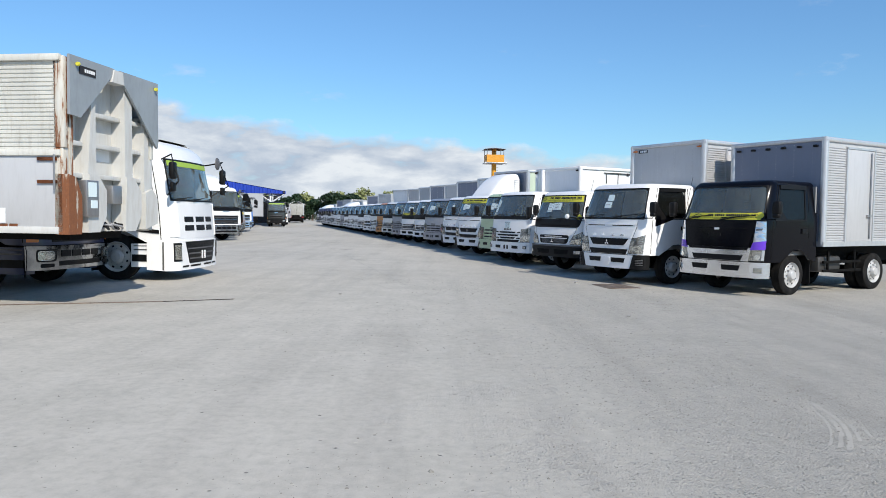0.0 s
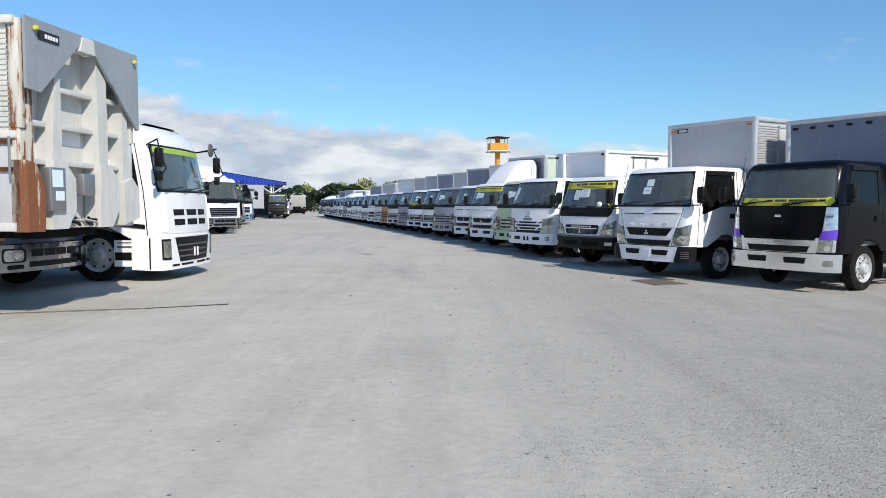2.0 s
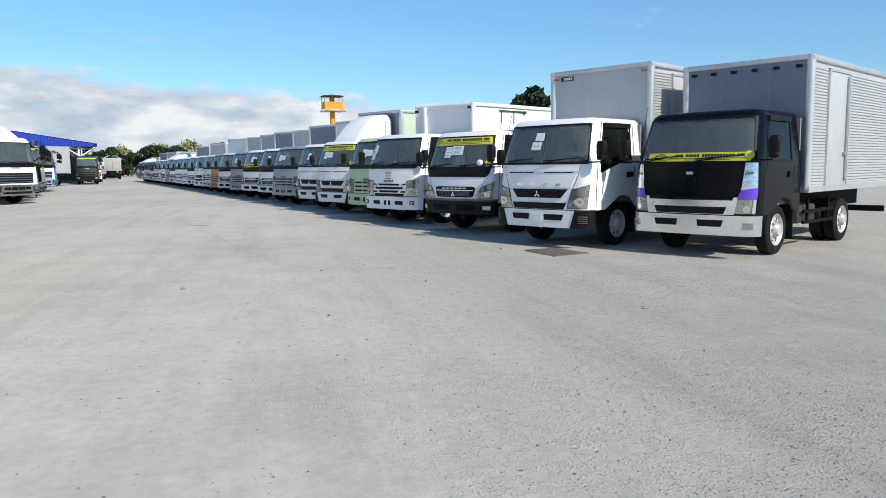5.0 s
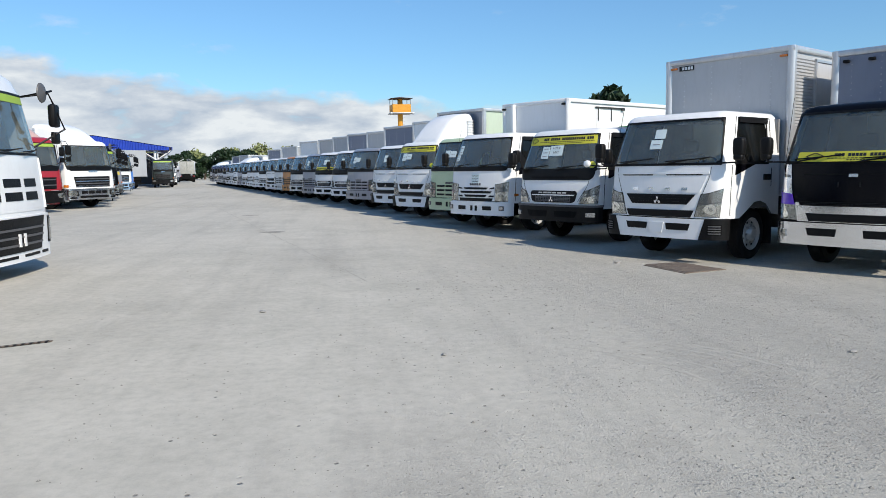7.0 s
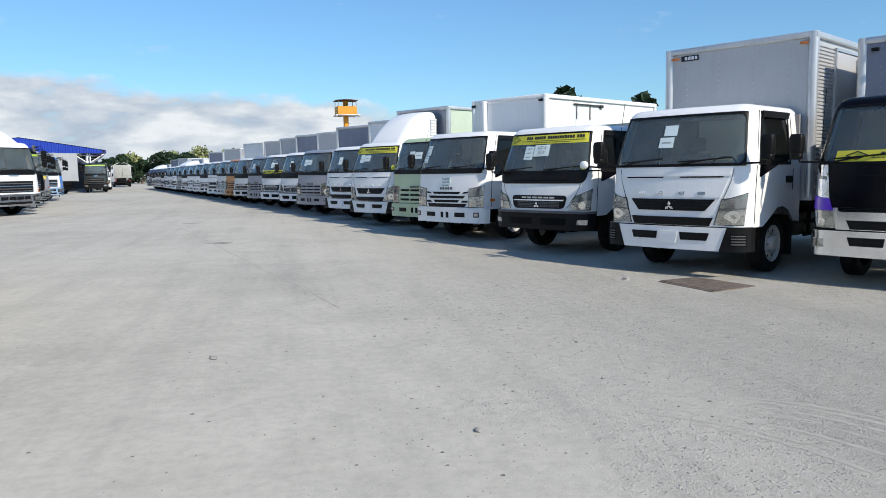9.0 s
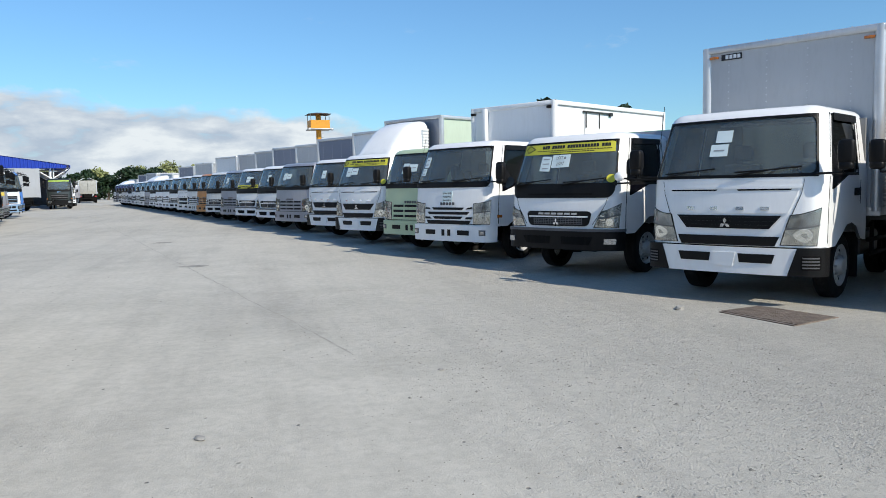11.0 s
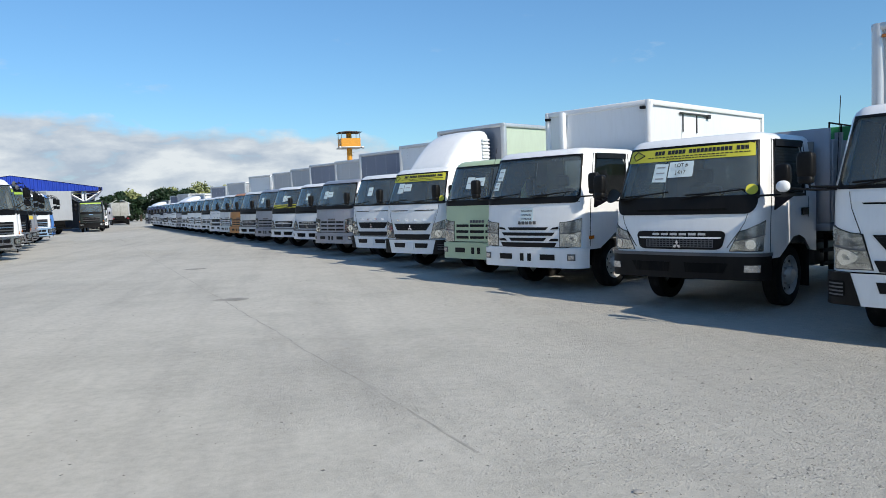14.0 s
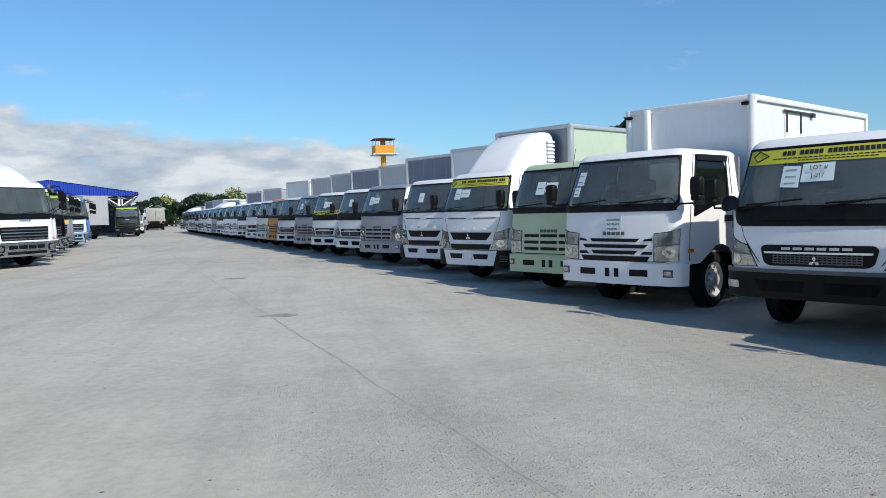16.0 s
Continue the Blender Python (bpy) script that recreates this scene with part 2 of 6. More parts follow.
def concrete():
    """Old yard concrete: pale dust, long drag marks, exposed stones and pits where it is worn."""
    m = bpy.data.materials.new("dusty_concrete")
    m.use_nodes = True
    m.node_tree.nodes.clear()
    N = Nodes(m.node_tree)
    at = N("TexCoord").outputs["Object"]
    xyz = N("SeparateXYZ", {0: at}).outputs
    wide = N("TexNoise", {"Vector": at, "Scale": 0.10, "Detail": 5, "Roughness": 0.55})
    lanes = N("TexNoise", {"Vector": N("Mapping", {0: at, 2: (0, 0, 0.22), 3: (1.4, 0.11, 1)}), "Scale": 1.0, "Detail": 7, "Roughness": 0.62})
    scrape = N("TexNoise", {"Vector": N("Mapping", {0: at, 2: (0, 0, 0.95), 3: (6.0, 0.55, 1)}), "Scale": 1.0, "Detail": 8, "Roughness": 0.68})
    blot = N("TexNoise", {"Vector": at, "Scale": 1.3, "Detail": 9, "Roughness": 0.68, "Distortion": 0.4})
    mottle = N("TexNoise", {"Vector": at, "Scale": 11, "Detail": 7, "Roughness": 0.7})
    grit = N("TexNoise", {"Vector": at, "Scale": 70, "Detail": 5, "Roughness": 0.75})
    east = N.math("ADD", N.math("MULTIPLY", xyz[0], 0.11), N.math("MULTIPLY", blot.outputs[0], 0.8))
    worn = N.math("MAXIMUM", N.ramp(wide.outputs[0], [(0.48, 0.0), (0.64, 0.8)]), N.ramp(east, [(0.38, 0.0), (0.66, 1.0)]))
    col = N.mix(N.ramp(blot.outputs[0], [(0.30, 0.0), (0.70, 1.0)]), (0.405, 0.386, 0.338, 1), (0.51, 0.486, 0.428, 1))
    col = N.mix(N.math("MULTIPLY", N.ramp(lanes.outputs[0], [(0.48, 0.0), (0.66, 1.0)]), 0.32), col, (0.27, 0.254, 0.23, 1))
    col = N.mix(N.math("MULTIPLY", N.ramp(scrape.outputs[0], [(0.54, 0.0), (0.72, 1.0)]), 0.22), col, (0.29, 0.275, 0.245, 1))
    col = N.mix(N.math("MULTIPLY", N.ramp(wide.outputs[0], [(0.35, 1.0), (0.50, 0.0)]), 0.35), col, (0.54, 0.507, 0.443, 1))
    col = N.mix(N.math("MULTIPLY", N.ramp(mottle.outputs[0], [(0.36, 1.0), (0.52, 0.0)]), 0.26), col, (0.27, 0.256, 0.23, 1))
    col = N.mix(N.math("MULTIPLY", N.ramp(mottle.outputs[0], [(0.52, 0.0), (0.70, 1.0)]), 0.25), col, (0.60, 0.575, 0.51, 1))
    rough_part = N.math("ADD", N.math("MULTIPLY", worn, 0.85), 0.13, True)
    col = N.mix(N.math("MULTIPLY", N.ramp(grit.outputs[0], [(0.36, 1.0), (0.50, 0.0)]), N.math("MULTIPLY", rough_part, 0.6)), col, (0.22, 0.212, 0.19, 1))
    col = N.mix(N.math("MULTIPLY", N.ramp(grit.outputs[0], [(0.54, 0.0), (0.66, 1.0)]), N.math("MULTIPLY", rough_part, 0.4)), col, (0.62, 0.60, 0.54, 1))
    # stones that show in the worn parts, each with its own tone
    stones = N("TexVoronoi", {"Vector": at, "Scale": 38, "Randomness": 1.0})
    tone = N("SeparateXYZ", {0: stones.outputs["Color"]}).outputs
    shown = N.math("MULTIPLY", N.ramp(stones.outputs["Distance"], [(0.24, 1.0), (0.40, 0.0)]), N.math("MULTIPLY", worn, N.ramp(tone[0], [(0.55, 0.0), (0.60, 1.0)])))
    stone_colour = N.mix(tone[1], (0.20, 0.19, 0.175, 1), (0.56, 0.54, 0.49, 1))
    col = N.mix(N.math("MULTIPLY", shown, 0.55), col, stone_colour)
    # scattered pits
    pits = N("TexVoronoi", {"Vector": at, "Scale": 9, "Randomness": 1.0})
    lot = N("SeparateXYZ", {0: pits.outputs["Color"]}).outputs
    pit = N.math("MULTIPLY", N.ramp(pits.outputs["Distance"], [(0.07, 1.0), (0.13, 0.0)]), N.ramp(lot[0], [(0.86, 0.0), (0.90, 1.0)]))
    col = N.mix(N.math("MULTIPLY", pit, 0.75), col, (0.11, 0.105, 0.10, 1))
    h = N.math("MULTIPLY", grit.outputs[0], N.math("ADD", N.math("MULTIPLY", worn, 1.0), 0.2))
    h = N.math("ADD", h, N.math("MULTIPLY", mottle.outputs[0], 0.3))
    h = N.math("ADD", h, N.math("MULTIPLY", shown, 0.9))
    h = N.math("SUBTRACT", h, N.math("MULTIPLY", pit, 0.6))
    r = N("Bump", {"Strength": 0.9, "Distance": 0.016, "Height": h})
    b = N("BsdfPrincipled", {"Base Color": col, "Roughness": 0.9, "Specular IOR Level": 0.25, "Normal": r})
    N("OutputMaterial", {0: b})
    return m


CONCRETE = concrete()

# ---- mesh helpers ----


def mesh_object(name, bm, material, parent=None, label="", smooth=35):
    me = bpy.data.meshes.new(name)
    bmesh.ops.recalc_face_normals(bm, faces=bm.faces)
    bm.to_mesh(me)
    bm.free()
    mats = material if isinstance(material, (list, tuple)) else [material]
    for m in mats:
        me.materials.append(m)
    if smooth:
        me.polygons.foreach_set("use_smooth", [True] * len(me.polygons))
        me.set_sharp_from_angle(angle=radians(smooth))
    ob = new(name, me)
    if parent is not None:
        ob.parent = parent
    if label:
        tagged(ob, label)
    return ob


def part(name, bm, material, parent, label="", smooth=35):
    return mesh_object(name, bm, material, parent, label, smooth)


def add_box(bm, x0, x1, y0, y1, z0, z1, bevel=0.0):
    vs = [bm.verts.new((x, y, z)) for x in (x0, x1) for y in (y0, y1) for z in (z0, z1)]
    fs = [bm.faces.new([vs[i] for i in f]) for f in ((0, 1, 3, 2), (4, 6, 7, 5), (0, 4, 5, 1), (2, 3, 7, 6), (0, 2, 6, 4), (1, 5, 7, 3))]
    if bevel:
        bmesh.ops.bevel(bm, geom=list({e for f in fs for e in f.edges}), offset=bevel, segments=2, affect="EDGES", profile=0.5)
    return bm


def box(x0, x1, y0, y1, z0, z1, bevel=0.0):
    return add_box(bmesh.new(), x0, x1, y0, y1, z0, z1, bevel)


def add_tube(bm, points, radius, sides=6, closed_ends=True):
    """A round bar along a line of points."""
    pts = [Vector(p) for p in points]
    rings = []
    for i, p in enumerate(pts):
        d = (pts[min(i + 1, len(pts) - 1)] - pts[max(i - 1, 0)]).normalized()
        side = d.cross(Vector((0, 0, 1)) if abs(d.z) < 0.9 else Vector((1, 0, 0))).normalized()
        up = side.cross(d)
        r = radius[i] if isinstance(radius, (list, tuple)) else radius
        rings.append([bm.verts.new(p + r * (math.cos(a) * side + math.sin(a) * up)) for a in (2 * math.pi * k / sides for k in range(sides))])
    for a, b in zip(rings, rings[1:]):
        for k in range(sides):
            bm.faces.new((a[k], a[(k + 1) % sides], b[(k + 1) % sides], b[k]))
    if closed_ends:
        bm.faces.new(rings[0])
        bm.faces.new(rings[-1])
    return bm


def tube(points, radius, sides=6):
    return add_tube(bmesh.new(), points, radius, sides)


def lathe(profile, axis_x, y, z, sides=28):
    """Rings turned round an axle along x: profile of (x, radius)."""
    bm = bmesh.new()
    rings = [[bm.verts.new((axis_x + px, y + r * math.cos(a), z + r * math.sin(a))) for a in (2 * math.pi * k / sides for k in range(sides))] for px, r in profile]
    for a, b in zip(rings, rings[1:]):
        for k in range(sides):
            bm.faces.new((a[k], a[(k + 1) % sides], b[(k + 1) % sides], b[k]))
    widest = max(r for px, r in profile)
    for ring, (px, r) in ((rings[0], profile[0]), (rings[-1], profile[-1])):
        if r < widest * 0.5:
            bm.faces.new(ring)
    return bm


def wheel(parent, x, y, r, outward, wide=0.2, rim=RIM, sides=26):
    """A wheel: the tyre with its rim, hub and nuts."""
    w = new("wheel")
    w.parent = parent
    o = outward
    tyre = part("tyre", lathe([(-o * wide, r * 0.66), (-o * wide, r * 0.93), (-o * wide * 0.9, r), (-o * wide * 0.1, r), (0, r * 0.93), (o * 0.012, r * 0.80), (0, r * 0.64)], x, y, r, sides), RUBBER, w)
    disc = lathe([(-o * 0.005, r * 0.66), (o * 0.006, r * 0.63), (-o * 0.010, r * 0.60), (-o * 0.045, r * 0.54), (-o * 0.030, r * 0.40), (-o * 0.022, r * 0.30), (o * 0.02, r * 0.26), (o * 0.045, r * 0.20), (o * 0.05, r * 0.05)], x, y, r, sides)
    part("rim", disc, rim, w)
    bm = bmesh.new()
    for k in range(8):
        a = 2 * math.pi * k / 8
        cy, cz = y + r * 0.34 * math.cos(a), r + r * 0.34 * math.sin(a)
        add_box(bm, x - o * 0.026 - 0.012, x - o * 0.010 + 0.012, cy - 0.014, cy + 0.014, cz - 0.014, cz + 0.014)
    tagged(part("wheel_nuts", bm, STEEL, w), kind="stuff")
    bm = bmesh.new()
    for k in range(8):
        a = 2 * math.pi * (k + 0.5) / 8
        cy, cz, q = y + r * 0.46 * math.cos(a), r + r * 0.46 * math.sin(a), r * 0.055
        vs = [bm.verts.new((x - o * 0.033, cy + q * math.cos(b), cz + q * math.sin(b))) for b in (2 * math.pi * j / 8 for j in range(8))]
        bm.faces.new(vs)
    tagged(part("rim_holes", bm, UNDER, w), kind="stuff")
    return w


class Cab:
    """The outer skin of a cab-over lorry: half width w, length L, height top; front at y = 0, facing -y.
    A place on it is (u, z): |u| up to 1 is the flat front, 1 to 2 the rounded corner, 2 to 3 the side, back to the rear wall."""

    def __init__(self, w=1.0, L=1.75, top=2.24, low=0.66, belt=1.47, glass_top=2.12, radius=0.20, crown=0.05, rake=0.34, lean=0.05, axle=1.13, arch=0.50, taper=0.13, nose=0.9, hub=0.40):
        self.hub = hub
        self.w, self.L, self.top, self.low, self.belt, self.glass_top = w, L, top, low, belt, glass_top
        self.radius, self.crown, self.rake, self.lean, self.axle, self.arch, self.taper, self.nose = radius, crown, rake, lean, axle, arch, taper, nose

    def at(self, u, z, off=0.0):
        s = 1 if u >= 0 else -1
        u = abs(u)
        up = max(0.0, z - self.belt)
        hw = self.w - self.taper * up
        yf = self.lean * max(0.0, z - self.nose) / max(0.1, self.belt - self.nose) if z < self.belt else self.lean + self.rake * up
        a = hw - self.radius
        if u <= 1:
            x, y = u * a, yf + self.crown * u * u
            nx, ny = 2 * self.crown * u / a, -1.0
        elif u <= 2:
            t = (u - 1) * math.pi / 2
            x, y = a + self.radius * math.sin(t), yf + self.crown + self.radius * (1 - math.cos(t))
            nx, ny = math.sin(t), -math.cos(t)
        else:
            y0 = yf + self.crown + self.radius
            x, y = hw, y0 + (u - 2) * (self.L - y0)
            nx, ny = 1.0, 0.0
        k = math.hypot(nx, ny)
        return Vector((s * (x + off * nx / k), y + off * ny / k, z))

    def bottom(self, u):
        """Lower edge of the skin, with the wheel arch cut out."""
        y = self.at(u, self.low).y
        d = self.arch ** 2 - (y - self.axle) ** 2
        return max(self.low, self.hub + math.sqrt(d)) if d > 0 and abs(u) > 1.9 else self.low

    def skin(self, off=0.0, screen=1.5, side=(2.10, 2.74), side_low=0.04):
        bm = bmesh.new()
        half = [0, 0.33, 0.66, 1.0, 1.25, 1.5, 1.75, 2.0, side[0], 2.22, 2.36, 2.5, 2.62, side[1], 2.86, 3.0]
        us = [-u for u in reversed(half[1:])] + half
        mid = (self.belt + self.glass_top) / 2
        cols = []
        for u in us:
            b = self.bottom(u)
            zs = [b + (self.belt - b) * f for f in (0, 0.25, 0.5, 0.75, 1)] + [mid, self.glass_top]
            ring = [bm.verts.new(self.at(u, z, off)) for z in zs]
            rr = self.top - self.glass_top
            for k in (1, 2, 3):
                t = k / 3 * math.pi / 2
                ring.append(bm.verts.new(self.at(u, self.glass_top + rr * math.sin(t) + min(off, 0), off - rr * 1.1 * (1 - math.cos(t)))))
            cols.append(ring)
        rows = len(cols[0])
        for i in range(len(us) - 1):
            m = abs((us[i] + us[i + 1]) / 2)
            for j in range(rows - 1):
                glazed = j in (4, 5) and (m < screen or side[0] < m < side[1])
                if not glazed:
                    bm.faces.new((cols[i][j], cols[i + 1][j], cols[i + 1][j + 1], cols[i][j + 1]))
        for j in range(rows - 1):
            if j in (4, 5):
                continue
            bm.faces.new((cols[-1][j], cols[0][j], cols[0][j + 1], cols[-1][j + 1]))
        bm.faces.new([c[-1] for c in cols])
        return bm

    def patch(self, corners, off=0.01, thick=0.012, n=6, m=2, bm=None):
        """A slab that follows the skin: corners (u, z) as lower left, lower right, upper right, upper left."""
        bm = bm or bmesh.new()
        (a, b), (c, d), (e, f), (g, h) = corners
        lay = []
        for o in (off, off - thick):
            lay.append([[bm.verts.new(self.at((a + (c - a) * i / n) * (1 - j / m) + (g + (e - g) * i / n) * j / m,
                                              (b + (d - b) * i / n) * (1 - j / m) + (h + (f - h) * i / n) * j / m, o)) for j in range(m + 1)] for i in range(n + 1)])
        F, B = lay
        for i in range(n):
            for j in range(m):
                bm.faces.new((F[i][j], F[i + 1][j], F[i + 1][j + 1], F[i][j + 1]))
                bm.faces.new((B[i][j], B[i][j + 1], B[i + 1][j + 1], B[i + 1][j]))
            for j in (0, m):
                bm.faces.new((F[i][j], F[i + 1][j], B[i + 1][j], B[i][j]))
        for j in range(m):
            for i in (0, n):
                bm.faces.new((F[i][j], F[i][j + 1], B[i][j + 1], B[i][j]))
        return bm

    def rounded(self, u0, u1, z0, z1, ru, rz, off=0.01, thick=0.012, n=14, top=True, flare=0.0):
        """A slab with rounded corners: ru and rz are the corner's reach along u and z; flare widens it upwards."""
        bm = bmesh.new()
        zs = [z0 + rz * (1 - math.cos(k * math.pi / 10)) for k in range(6)]
        zs += [z1 - rz * (1 - math.cos(k * math.pi / 10)) for k in range(5, -1, -1)] if top else [z1]
        lay = []
        for o in (off, off - thick):
            rows = []
            for z in zs:
                d = max(0.0, 1 - (z - z0) / rz, 1 - (z1 - z) / rz if top else 0.0)
                cut = ru * (1 - math.sqrt(max(0.0, 1 - d * d))) - flare * (z - z0) / (z1 - z0)
                rows.append([bm.verts.new(self.at(u0 + cut + (u1 - u0 - 2 * cut) * i / n, z, o)) for i in range(n + 1)])
            lay.append(rows)
        F, B = lay
        m = len(zs) - 1
        for j in range(m):
            for i in range(n):
                bm.faces.new((F[j][i], F[j][i + 1], F[j + 1][i + 1], F[j + 1][i]))
                bm.faces.new((B[j][i], B[j + 1][i], B[j + 1][i + 1], B[j][i + 1]))
            for i in (0, n):
                bm.faces.new((F[j][i], F[j + 1][i], B[j + 1][i], B[j][i]))
        for i in range(n):
            for j in (0, m):
                bm.faces.new((F[j][i], F[j][i + 1], B[j][i + 1], B[j][i]))
        return bm


def pod(c, size, power=3.2, rings=10, sides=16):
    """A closed rounded shell, between a box and an egg, as mirror housings are."""
    bm = bmesh.new()
    c, (a, b, h) = Vector(c), size

    def bend(v):
        return math.copysign(abs(v) ** (2 / power), v)

    lay = []
    for j in range(1, rings):
        p = -math.pi / 2 + math.pi * j / rings
        lay.append([bm.verts.new(c + Vector((a * bend(math.cos(p)) * bend(math.cos(q)), b * bend(math.cos(p)) * bend(math.sin(q)), h * bend(math.sin(p))))) for q in (2 * math.pi * k / sides for k in range(sides))])
    for u, v in zip(lay, lay[1:]):
        for k in range(sides):
            bm.faces.new((u[k], u[(k + 1) % sides], v[(k + 1) % sides], v[k]))
    low, high = bm.verts.new(c - Vector((0, 0, h))), bm.verts.new(c + Vector((0, 0, h)))
    for k in range(sides):
        bm.faces.new((lay[0][(k + 1) % sides], lay[0][k], low))
        bm.faces.new((lay[-1][k], lay[-1][(k + 1) % sides], high))
    return bm


def rect(u0, u1, z0, z1):
    return ((u0, z0), (u1, z0), (u1, z1), (u0, z1))


def mirror_arm(parent, cab, s, z, out, size, drop=0.0, material=PLASTIC):
    """An outside mirror on its arm: the tall main glass over a small wide-angle one."""
    root = cab.at(s * 1.35, z - 0.03, 0.02)
    head = Vector((s * (cab.w + out), cab.at(s * 1.75, z).y - 0.10, z + drop))
    w, h = size
    m = new("mirror")
    m.parent = parent
    elbow = Vector((head.x - s * 0.03, head.y + 0.01, z - 0.02))
    part("mirror_arm", tube([root, Vector((s * cab.w, (root.y + head.y) / 2 - 0.04, z - 0.025)), elbow, head + Vector((0, 0, 0.06))], 0.013, 7), PLASTIC, m)
    part("mirror_housing", pod(head + Vector((0, 0, h * 0.56)), (w * 0.5, 0.062, h * 0.52), 4.5), material, m)
    part("mirror_face", box(head.x - w / 2 + 0.025, head.x + w / 2 - 0.025, head.y + 0.052, head.y + 0.066, head.z + h * 0.16, head.z + h * 0.98, 0.006), MIRROR, m)
    part("wide_mirror", pod(head + Vector((0, -0.01, 0.0)), (w * 0.44, 0.055, h * 0.17), 3.5), material, m)
    return m


def wiper(parent, cab, u, z, reach, lift, off=0.03):
    w = new("wiper")
    w.parent = parent
    a, b = cab.at(u, z - 0.02, off), cab.at(u + reach * 0.55, z + lift * 0.6, off + 0.01)
    part("wiper_arm", tube([a, b], 0.011, 5), PLASTIC, w)
    part("wiper_blade", tube([cab.at(u + reach * 0.05, z + lift * 0.35, off - 0.01), b, cab.at(u + reach, z + lift, off - 0.01)], 0.009, 4), PLASTIC, w)


def cab_interior(parent, cab):
    """Dashboard, steering wheel, seats and floor."""
    y0 = cab.at(0, cab.belt).y
    w = cab.w - 0.12
    part("dashboard", box(-w, w, y0 + 0.10, y0 + 0.42, cab.low + 0.3, cab.belt - 0.03, 0.04), LINING, parent)
    part("cab_floor", box(-w, w, y0 + 0.1, cab.L - 0.06, cab.low + 0.12, cab.low + 0.2), LINING, parent)
    for x in (-0.5 * w, 0.5 * w):
        bm = box(x - 0.26, x + 0.26, cab.L - 0.62, cab.L - 0.12, cab.low + 0.2, cab.low + 0.48, 0.05)
        add_box(bm, x - 0.25, x + 0.25, cab.L - 0.24, cab.L - 0.10, cab.low + 0.45, cab.belt + 0.16, 0.05)
        add_box(bm, x - 0.13, x + 0.13, cab.L - 0.22, cab.L - 0.13, cab.belt + 0.20, cab.belt + 0.40, 0.04)
        part("seat", bm, SEATS, parent)
    hole = cab.w * 0.52
    for s in (-1, 1):
        part("rear_wall", box(min(s * hole, s * (cab.w - 0.02)), max(s * hole, s * (cab.w - 0.02)), cab.L - 0.045, cab.L - 0.002, cab.belt - 0.02, cab.glass_top + 0.02), LINING, parent)
    pane = part("rear_window", box(-hole, hole, cab.L - 0.03, cab.L - 0.024, cab.belt - 0.01, cab.glass_top + 0.01), SCREEN, parent, "small rear window of the cab")
    pane.visible_shadow = False
    bm = bmesh.new()
    c = Vector((0.5 * w, y0 + 0.50, cab.belt - 0.06))
    pts = [c + Vector((0.2 * math.cos(a), 0.11 * math.sin(a), 0.16 * math.sin(a))) for a in (2 * math.pi * k / 18 for k in range(19))]
    add_tube(bm, pts, 0.014, 5)
    add_tube(bm, [c, c + Vector((0, -0.14, -0.14))], 0.03, 6)
    add_tube(bm, [pts[0], pts[9]], 0.012, 5)
    part("steering_wheel", bm, PLASTIC, parent)


def bars(cab, spots, z, h, off=0.012, bm=None):
    """Short raised bars in a row, where lettering or a badge stands: spots of (u0, u1)."""
    bm = bm or bmesh.new()
    for a, b in spots:
        cab.patch(rect(a, b, z - h / 2, z + h / 2), off, 0.008, 1, 1, bm)
    return bm


def letter_parts(cab, spots, z, h, off=0.012, material=None, parent=None):
    for spot in spots:
        part("letter_bar", bars(cab, [spot], z, h, off), material, parent)


def letters(n, a, b, gap=0.35):
    step = (b - a) / n
    return [(a + step * i + step * gap / 2, a + step * (i + 1) - step * gap / 2) for i in range(n)]


def writing(text, at, facing, size, material, parent, name="lettering", slant=0.0):
    """Letters of the built-in font; facing is the matrix that turns them to stand upright."""
    cu = bpy.data.curves.new(name, "FONT")
    cu.body, cu.size, cu.extrude, cu.align_x, cu.align_y, cu.shear = text, size, 0.0008, "CENTER", "CENTER", slant
    tmp = bpy.data.objects.new(name, cu)
    scene.collection.objects.link(tmp)
    me = bpy.data.meshes.new_from_object(tmp.evaluated_get(bpy.context.evaluated_depsgraph_get()))
    bpy.data.objects.remove(tmp)
    me.transform(Matrix.Translation(at) @ facing)
    me.materials.append(material)
    ob = new(name, me)
    ob.parent = parent
    return ob


